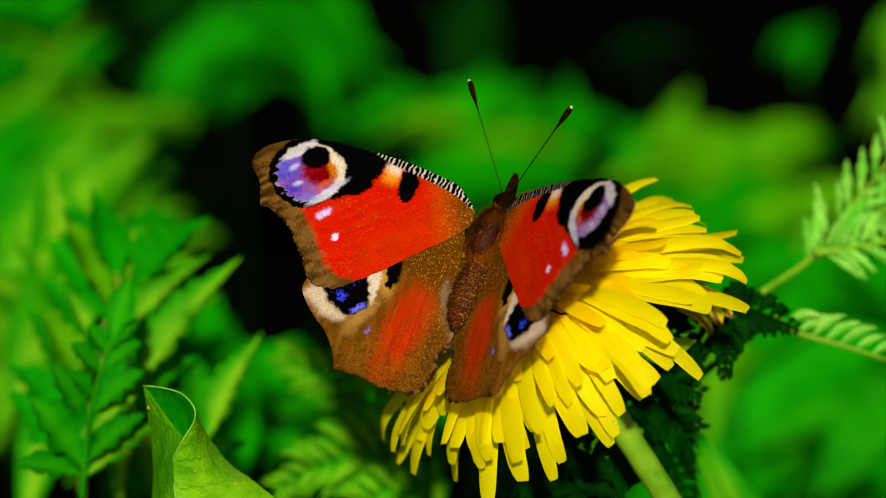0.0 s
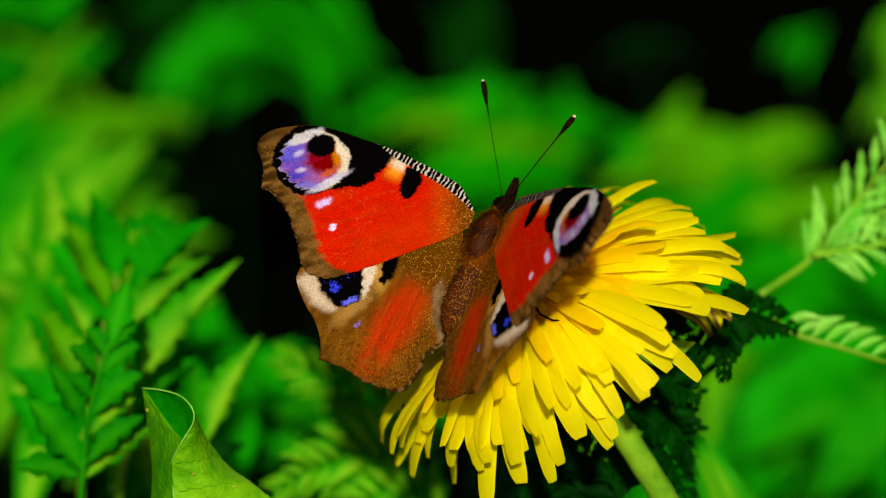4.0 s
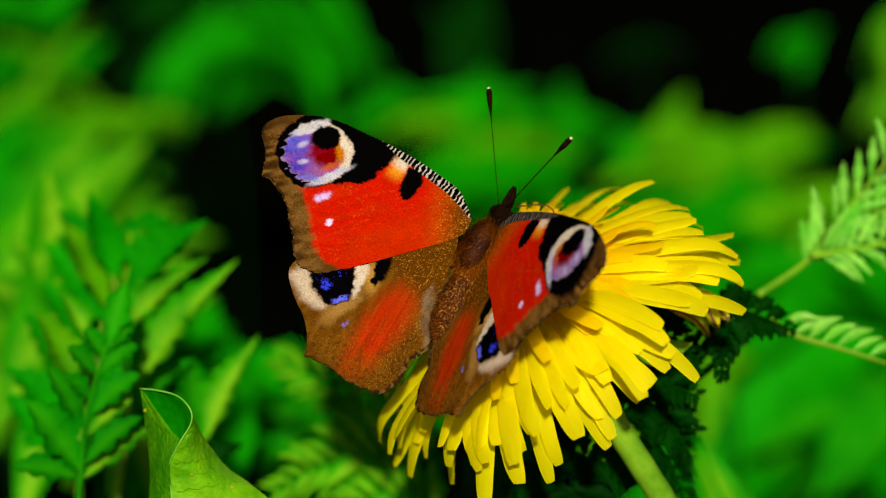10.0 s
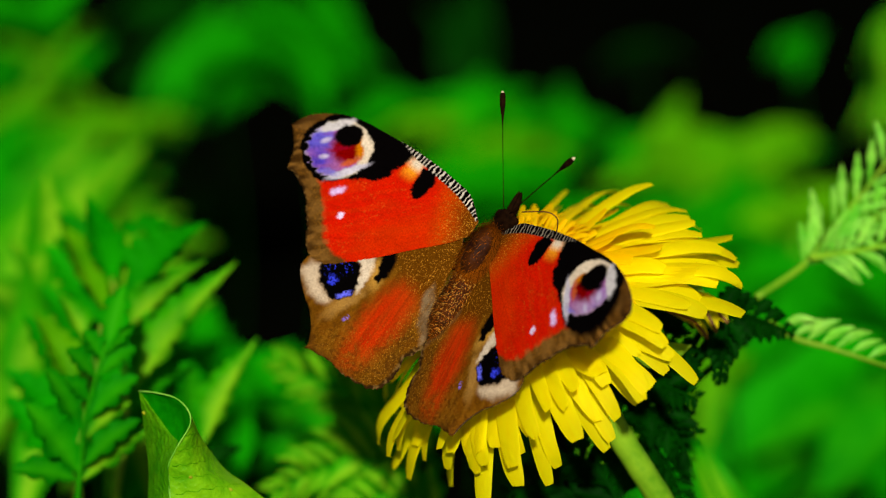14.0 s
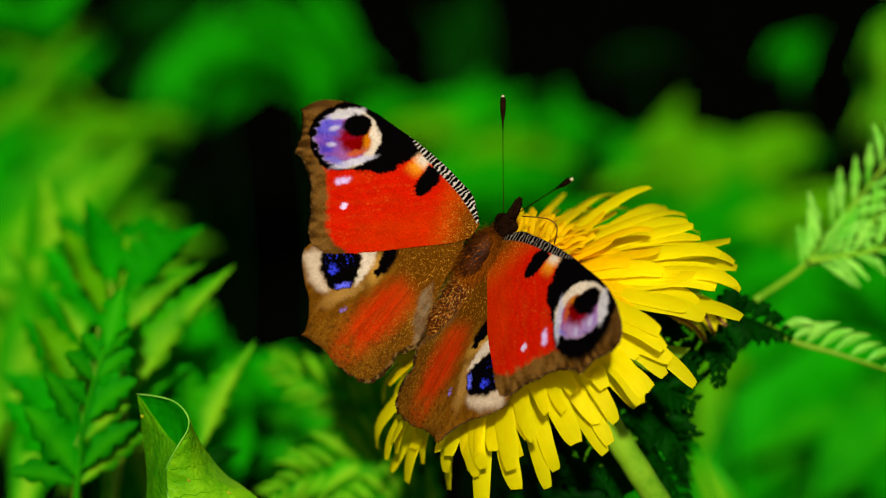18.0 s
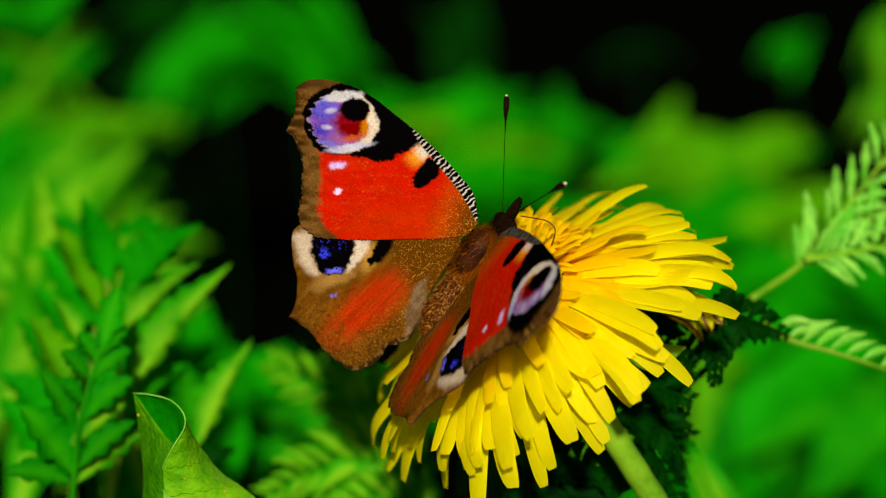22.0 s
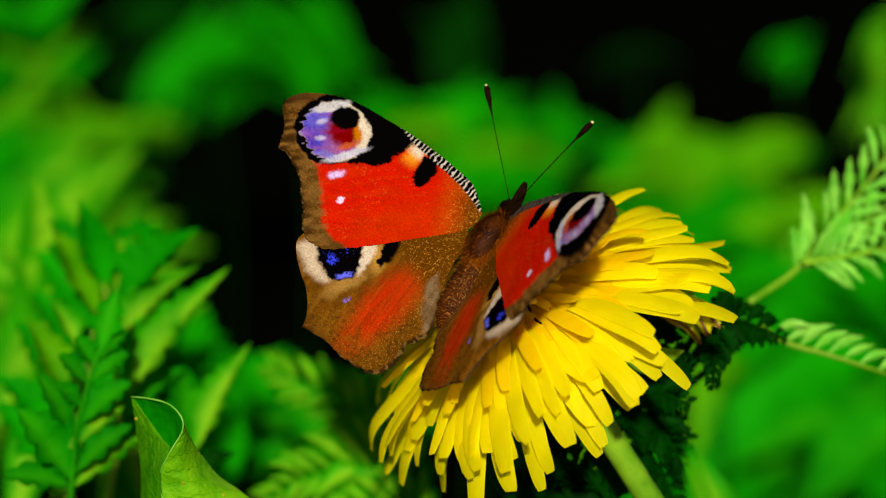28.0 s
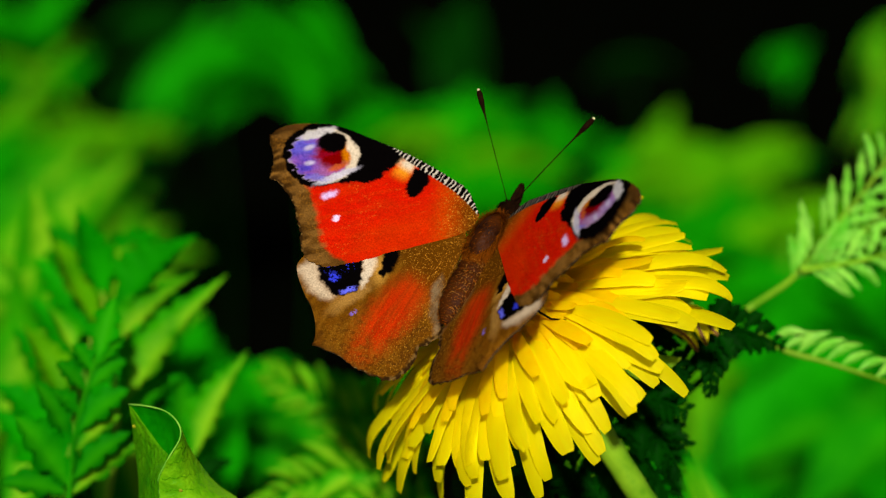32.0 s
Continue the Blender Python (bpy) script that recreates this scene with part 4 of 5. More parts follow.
def curled_leaf():
    o = spot(-35.3, -31.4)
    t = thing("curled_leaf", o, "bright green leaf with its edge curled over, veined and glossy", "leaf")
    lip = [(-33.8, -31.8, -3), (-34.1, -28.6, -3.2), (-34.1, -26.6, -4), (-32.8, -24.0, -5.6), (-31.4, -21.6, -6), (-31.6, -19.8, -5.8), (-33.2, -18.2, -4), (-35.8, -17.5, -2), (-37.9, -17.3, 0)]
    fold = [(-34.1, -26.6, -4), (-32.8, -24.1, -5), (-33.9, -22.6, -3), (-35.8, -20.0, -1), (-37.3, -17.9, 0), (-37.9, -17.3, 0)]
    for name, a, b, bulge, mat in (
            ("blade", [(-36.8, -31.8, 3), (-36.6, -27.9, 3), (-36.9, -24.3, 3.4), (-37.3, -21.5, 3), (-37.6, -19.0, 1.5), (-37.9, -17.3, 0)], [(-33.8, -31.8, -3)] + fold, 0.7, LEAF_MOTTLED),
            # shade of the curl's hollow is put into a darker green
            ("inner_side", fold[1:], [lip[3], lip[4], lip[5], lip[6], lip[7], lip[8]], -0.7, LEAF_SHADE),
            ("curled_edge", lip[:6], [(-20.9, -31.8, 2), (-24.1, -29.2, 2), (-26.8, -27.3, 2), (-28.8, -24.9, 1), (-30.1, -22.9, -2), (-31.3, -20.2, -5.6)], 2.2, LEAF_GLOSSY)):
        verts, faces = sheet(a, b, 34, 16, bulge)
        me = bpy.data.meshes.new(name)
        me.from_pydata([v - o for v in verts], [], faces)
        placed(name, me, mat, t)
        lift = AXES @ Vector((0, 0, 0.03)) * MM
        for row in (() if name == "inner_side" else (3, 8, 13, 18, 23)):
            line = [verts[min(33, row + int(0.35 * j)) * 16 + j] - o + lift for j in range(1, 15)]
            part("vein", tube(line, [0.07 * MM * (1 - k / 18) for k in range(14)], 5), LEAF_BRIGHT, t)
        for i, j, size in {"blade": ((23, 4, 0.34),), "inner_side": (), "curled_edge": ((9, 5, 0.26), (5, 11, 0.3))}[name]:
            c = (verts[i * 16 + j] - o + lift) / MM
            bm = egg(tuple(c), (size, 0.10, size * 0.75), 12, 8, 0.2)
            bmesh.ops.scale(bm, vec=(MM,) * 3, verts=bm.verts)
            part("speck", bm, SPECK, t, "rusty yellow speck")
    bm = tube([spot(*v) - o for v in [tuple(q) for q in bend([Vector(v) for v in lip], 30)]], 0.11 * MM, 6)
    part("rim", bm, LEAF_SILVER, t, "pale thin leaf margin")
    root = spot(-31.7, -40.6, 2)
    bm = tube([v - o for v in bend([spot(-32.1, -38.1, 1.5), root, Vector((root.x, root.y + 0.01, 0.10)), Vector((root.x, root.y + 0.015, -0.005))], 24)], 1.1 * MM, 8)
    part("stem", bm, LEAF_BRIGHT, t)


curled_leaf()


def broad_leaf(path, width, label, material):
    pts = [spot(*p) for p in path]
    t = thing("broad_leaf", pts[0], label, "leaf")
    placed("blade", blade([p - pts[0] for p in pts], width * MM, AXES @ Vector((0.2, 0.5, 0.8)), steps=20, fold=0.2), material, t)
    bm = tube([p - pts[0] for p in bend([pts[0], Vector((pts[0].x, pts[0].y + 0.01, 0.08)), Vector((pts[0].x, pts[0].y + 0.02, -0.005))], 16)], 0.8 * MM, 8)
    part("stem", bm, LEAF, t)
    part("midrib", tube([p - pts[0] + AXES @ Vector((0, 0, 0.1)) * MM for p in bend(pts, 16)], 0.3 * MM, 6), LEAF, t)


broad_leaf([(41.5, -42.1, -62), (38.5, -36.4, -62), (35.0, -30.0, -62), (32.4, -23.5, -60)], 6.5, "soft green leaf blade before the dandelion stalk", LEAF_MID)


def faded(path, width):
    """An outer floret that has folded back under the head."""
    pts = [spot(*p) for p in path]
    t = thing("faded_floret", pts[0], "withered brown-striped floret folded under the flower head", "petal", "faded florets")
    placed("strap", blade([p - pts[0] for p in pts], width * MM, AXES @ Vector((0.5, 0.1, 0.9)), steps=14, fold=0.5, base=0.5, tip=2.5), YELLOW, t)
    part("stripe", tube([p - pts[0] + AXES @ Vector((0, 0, 0.12)) * MM for p in bend(pts, 12)], 0.28 * MM, 6), DUN, t, "dull brown stripe")


faded([(30.1, -5.0, 8), (33.3, -6.6, 7), (35.2, -10.0, 7)], 2.4)
faded([(30.8, -5.1, 9), (34.1, -6.4, 8), (36.6, -8.7, 8)], 2.3)
faded([(29.0, -7.1, 10), (32.2, -8.5, 9), (34.1, -10.8, 9)], 1.5)



# ---------------------------------------------------------------- meadow behind, far out of focus
def meadow_plant(place, leaves, label, material, group="meadow plants behind"):
    """leaves: (root x, y, tip x, y, width, far) in mm."""
    o = spot(*place)
    t = thing("meadow_plant", (o.x, o.y, 0), label, "plant", group)
    stem = bend([Vector((0, 0, -0.005)), Vector((0.005, 0, o.z * 0.5)), Vector((0, 0, o.z))], 10)
    part("stem", tube(stem, 0.0007, 8), LEAF_SHADOWED, t)
    org = Vector((o.x, o.y, 0))
    for x0, y0, x1, y1, w, far in leaves:
        a, b = spot(x0, y0, far) - org, spot(x1, y1, far + 12) - org
        mid = (a + b) * 0.5 + Vector((0, 0, 0.10 * (b - a).length))
        placed("leaf", blade([a, mid, b], w * MM, AXES @ Vector((0.1, 0.7, 0.75)), steps=10, across=2, fold=0.3), material, t)
    return t


SOWN = random.Random(23)


def meadow_mass(x, y, rx, ry, n, tilt, length, width, far, material, label):
    """A plant whose leaves fill a patch round x, y: their tilt, length and width, and how far behind the flower."""
    s = (317.6 + far) / 317.6
    leaves = []
    for _ in range(int(n * 2.2)):
        px, py = x + SOWN.uniform(-rx, rx), y + SOWN.uniform(-ry, ry)
        a = radians(tilt + SOWN.gauss(0, 28))
        k = length * SOWN.uniform(0.45, 0.8) / s / 2
        leaves.append((px - math.cos(a) * k, py - math.sin(a) * k, px + math.cos(a) * k, py + math.sin(a) * k, width * SOWN.uniform(0.5, 1.0), far + SOWN.uniform(-25, 40)))
    meadow_plant((x, y - ry, far), leaves, label, material)


meadow_mass(-53.9, 22.2, 6.4, 7.9, 5, 45, 90, 20, 650, LEAF, "green meadow leaves far out of focus")
meadow_mass(-52.5, 19.4, 4.4, 3.3, 2, 50, 80, 9, 560, LEAF_BRIGHT, "yellow-green meadow leaves far out of focus")
meadow_mass(-27, 22.5, 7, 2.0, 5, 25, 80, 18, 680, LEAF, "green meadow leaves far out of focus")
# dimness of these far leaves is painted with the shade-darkened green
meadow_mass(-31.7, 25.1, 8.6, 5.7, 6, 25, 80, 18, 760, LEAF_SHADOWED, "green leaves far out of focus, their dimness put into the colour")
meadow_mass(-16.5, 25.0, 4, 4, 7, -50, 70, 18, 680, LEAF, "green meadow leaves far out of focus")
meadow_mass(-47.5, 10.8, 7.5, 2.9, 8, 15, 70, 14, 520, LEAF, "green meadow leaves far out of focus")
meadow_mass(-41.6, 14.8, 4.0, 1.8, 3, 15, 60, 8, 500, LEAF_BRIGHT, "yellow-green meadow leaves far out of focus")
meadow_mass(-1.7, 15.1, 5.7, 2.5, 5, 10, 60, 14, 620, LEAF, "green meadow leaves far out of focus")
meadow_mass(10.4, 14.4, 7.1, 4.3, 9, 25, 60, 14, 600, LEAF, "green meadow leaves far out of focus")
meadow_mass(4.6, 13.9, 8, 3, 5, 15, 50, 10, 560, LEAF_BRIGHT, "yellow-green meadow leaves far out of focus")
meadow_mass(33.3, 9.4, 8.6, 3.6, 12, 10, 60, 16, 560, LEAF, "green meadow leaves far out of focus")
meadow_mass(34.5, 8.8, 8.4, 4.6, 8, 8, 60, 13, 500, LEAF_BRIGHT, "yellow-green meadow leaves far out of focus")
# two more far plants dimmed by colour
meadow_mass(4, 27.2, 2.9, 4.3, 4, 70, 60, 12, 700, LEAF_SHADOWED, "green leaves far out of focus, their dimness put into the colour")
meadow_mass(26.1, 25.2, 3.9, 0.4, 2, 5, 36, 4, 720, LEAF_SHADOWED, "green leaves far out of focus, their dimness put into the colour")
meadow_mass(45.4, 25.1, 1.8, 1.6, 2, 30, 36, 8, 700, LEAF, "green meadow leaves far out of focus")
meadow_mass(57.0, 23.5, 0.9, 4.7, 5, 80, 55, 11, 600, LEAF_MID, "fresh green meadow leaves far out of focus")
meadow_mass(-55.3, -4.2, 3.6, 13.6, 12, 70, 70, 16, 380, LEAF, "green meadow leaves far out of focus")
meadow_mass(-53.9, -12.8, 2.9, 7.1, 5, 70, 60, 12, 330, LEAF_BRIGHT, "yellow-green meadow leaves far out of focus")
meadow_mass(-44, -14.5, 8, 11, 14, 75, 50, 13, 110, LEAF_MID, "fresh green leaves behind the feathery ones")
meadow_mass(-30, -21, 6, 6, 12, 65, 50, 14, 150, LEAF, "dim green leaves behind the feathery ones")
meadow_mass(-9, -23, 5, 4, 8, 40, 45, 12, 150, LEAF_SHADE, "green leaves low behind, out of focus")
# low leaves coloured near black, as if shaded
meadow_mass(-20.3, -25.6, 9.3, 4.3, 10, 15, 50, 9, 300, LEAF_SHADOWED, "green leaves low behind, out of focus")
meadow_mass(-45.5, 1.8, 7.4, 4.8, 8, 50, 60, 17, 300, LEAF_MID, "fresh green meadow leaves far out of focus")
meadow_mass(46.1, -26.4, 14.3, 5.7, 20, 20, 84, 31.9, 380, LEAF, "green meadow leaves far out of focus")
meadow_mass(39, -24.2, 11.4, 5.7, 9, 10, 70, 14.5, 370, LEAF_BRIGHT, "yellow-green meadow leaves far out of focus")
meadow_mass(46.1, -17.1, 12.1, 5, 16, 20, 77, 23.2, 450, LEAF, "green meadow leaves far out of focus")
meadow_mass(39.7, -14.2, 10, 4.3, 8, 10, 77, 17.4, 440, LEAF_BRIGHT, "yellow-green meadow leaves far out of focus")
meadow_mass(47.6, -8.5, 10.7, 3.6, 10, 20, 60, 16, 330, LEAF, "green meadow leaves far out of focus")
meadow_mass(31.1, 0.1, 10.7, 3.6, 12, 20, 60, 16, 420, LEAF, "green meadow leaves far out of focus")
meadow_mass(44, 1.5, 8.6, 3.6, 6, 10, 60, 13, 440, LEAF_BRIGHT, "yellow-green meadow leaves far out of focus")
meadow_mass(-23.9, -20.3, 5.7, 1.8, 5, 20, 40, 9, 250, LEAF, "green leaves low behind, out of focus")
meadow_mass(7.6, 7.9, 5, 2.5, 9, 15, 60, 15, 460, LEAF, "green meadow leaves far out of focus")
meadow_mass(40.4, -19.6, 1.8, 1.4, 2, 20, 126, 49.3, 395, LEAF_MID, "fresh green meadow leaves far out of focus")
meadow_mass(46, -25.6, 8.6, 4.3, 2, 25, 126, 37.7, 340, LEAF, "green meadow leaves far out of focus")

meadow_mass(37, -15, 4, 4, 4, 40, 60, 11, 300, LEAF_BRIGHT, "yellow-green meadow leaves far out of focus")
meadow_mass(52, -25, 5, 4, 5, 30, 60, 14, 290, LEAF_SHADE, "dim green meadow leaves far out of focus")


# ---------------------------------------------------------------- what moves
def motions():
    body = (
        (0, 4.60, -5.73, 251.42, 48.4, 3.8, -29.6),
        (0.5, 4.65, -5.59, 251.48, 46.7, 3.7, -30.8),
        (1, 4.94, -5.26, 251.71, 41.3, 5.3, -35.3),
        (1.5, 4.77, -5.14, 251.65, 41.6, 5.4, -35.3),
        (2, 4.83, -5.13, 251.57, 42.1, 5.7, -35.4),
        (2.5, 4.79, -5.12, 251.50, 42.2, 5.7, -35.2),
        (3, 4.63, -5.16, 251.48, 45.3, 5.4, -34.3),
        (3.5, 4.48, -5.25, 251.38, 48.2, 5.6, -33.1),
        (5.5, 4.26, -5.34, 251.02, 49.8, 8.2, -33.8),
        (6, 4.13, -5.24, 250.90, 50.6, 8.6, -34.7),
        (6.5, 4.07, -5.17, 250.75, 51.3, 8.3, -35.1),
        (7, 4.45, -5.09, 250.77, 47.7, 9.3, -38.5),
        (7.5, 4.46, -5.03, 250.72, 47.2, 9.9, -39.2),
        (8, 4.37, -4.95, 250.64, 48.0, 9.7, -39.5),
        (8.5, 4.38, -4.92, 250.58, 48.3, 10.0, -39.6),
        (9, 4.23, -4.87, 250.48, 51.1, 9.7, -37.9),
        (9.5, 3.71, -5.02, 250.19, 54.9, 9.8, -35.4),
        (10, 3.87, -5.16, 250.35, 54.2, 12.3, -35.6),
        (10.5, 4.12, -5.16, 250.46, 53.0, 13.6, -36.4),
        (11, 3.95, -5.03, 250.37, 55.2, 13.1, -35.8),
        (11.5, 3.57, -4.78, 250.34, 57.7, 11.5, -36.2),
        (12, 4.08, -4.83, 250.43, 56.4, 13.6, -39.5),
        (12.5, 4.16, -4.99, 250.43, 56.8, 12.7, -41.5),
        (13, 4.37, -5.16, 250.47, 56.5, 12.4, -43.2),
        (13.5, 4.26, -5.27, 250.36, 56.5, 13.6, -43.6),
        (14, 4.43, -5.32, 250.35, 55.8, 14.9, -43.7),
        (14.5, 4.40, -5.32, 250.35, 55.9, 15.8, -44.2),
        (16.5, 4.80, -5.10, 250.64, 60.3, 18.3, -43.5),
        (17, 4.61, -5.00, 250.64, 59.3, 18.6, -44.1),
        (17.5, 4.56, -5.01, 250.51, 59.8, 18.4, -44.9),
        (18, 4.61, -5.11, 250.41, 60.2, 19.4, -45.3),
        (18.5, 4.71, -5.05, 250.49, 58.4, 19.9, -46.6),
        (19, 4.74, -4.99, 250.44, 58.5, 20.2, -46.4),
        (19.5, 4.73, -4.90, 250.45, 59.5, 20.2, -45.9),
        (20, 4.69, -4.81, 250.53, 61.5, 20.2, -45.5),
        (20.5, 4.59, -4.76, 250.42, 62.0, 20.2, -45.6),
        (21, 4.92, -4.71, 250.45, 59.6, 20.9, -46.1),
        (21.5, 4.64, -4.62, 250.52, 60.0, 22.0, -47.2),
        (22, 4.65, -4.69, 250.52, 59.0, 22.3, -47.1),
        (22.5, 5.04, -4.80, 250.61, 55.5, 23.8, -48.9),
        (23, 5.31, -4.95, 250.66, 54.3, 24.1, -50.1),
        (23.5, 5.30, -5.06, 250.72, 53.6, 23.5, -49.3),
        (24, 4.82, -5.08, 250.79, 54.6, 20.3, -45.8),
        (24.5, 4.53, -4.96, 251.15, 54.5, 15.2, -39.3),
        (25, 4.84, -4.92, 251.17, 52.6, 11.6, -35.4),
        (25.5, 4.75, -4.84, 251.11, 51.0, 10.7, -34.3),
        (27.5, 5.86, -4.01, 251.99, 44.6, 10.6, -35.5),
        (28, 6.01, -3.90, 251.90, 45.6, 9.9, -36.2),
        (28.5, 6.06, -3.61, 252.21, 47.8, 6.0, -35.4),
        (29, 6.29, -3.83, 252.49, 46.6, 4.3, -34.2),
        (29.5, 6.24, -4.14, 252.86, 44.0, 4.0, -33.7),
        (30, 6.34, -4.35, 253.00, 38.9, 5.0, -35.1),
        (30.5, 6.38, -4.42, 253.00, 38.2, 4.9, -35.3),
        (31, 6.33, -4.35, 252.89, 38.0, 4.4, -36.0),
        (31.5, 6.42, -4.22, 252.91, 37.9, 3.8, -36.1),
        (32, 6.31, -4.21, 252.88, 38.6, 3.1, -35.0),
    )
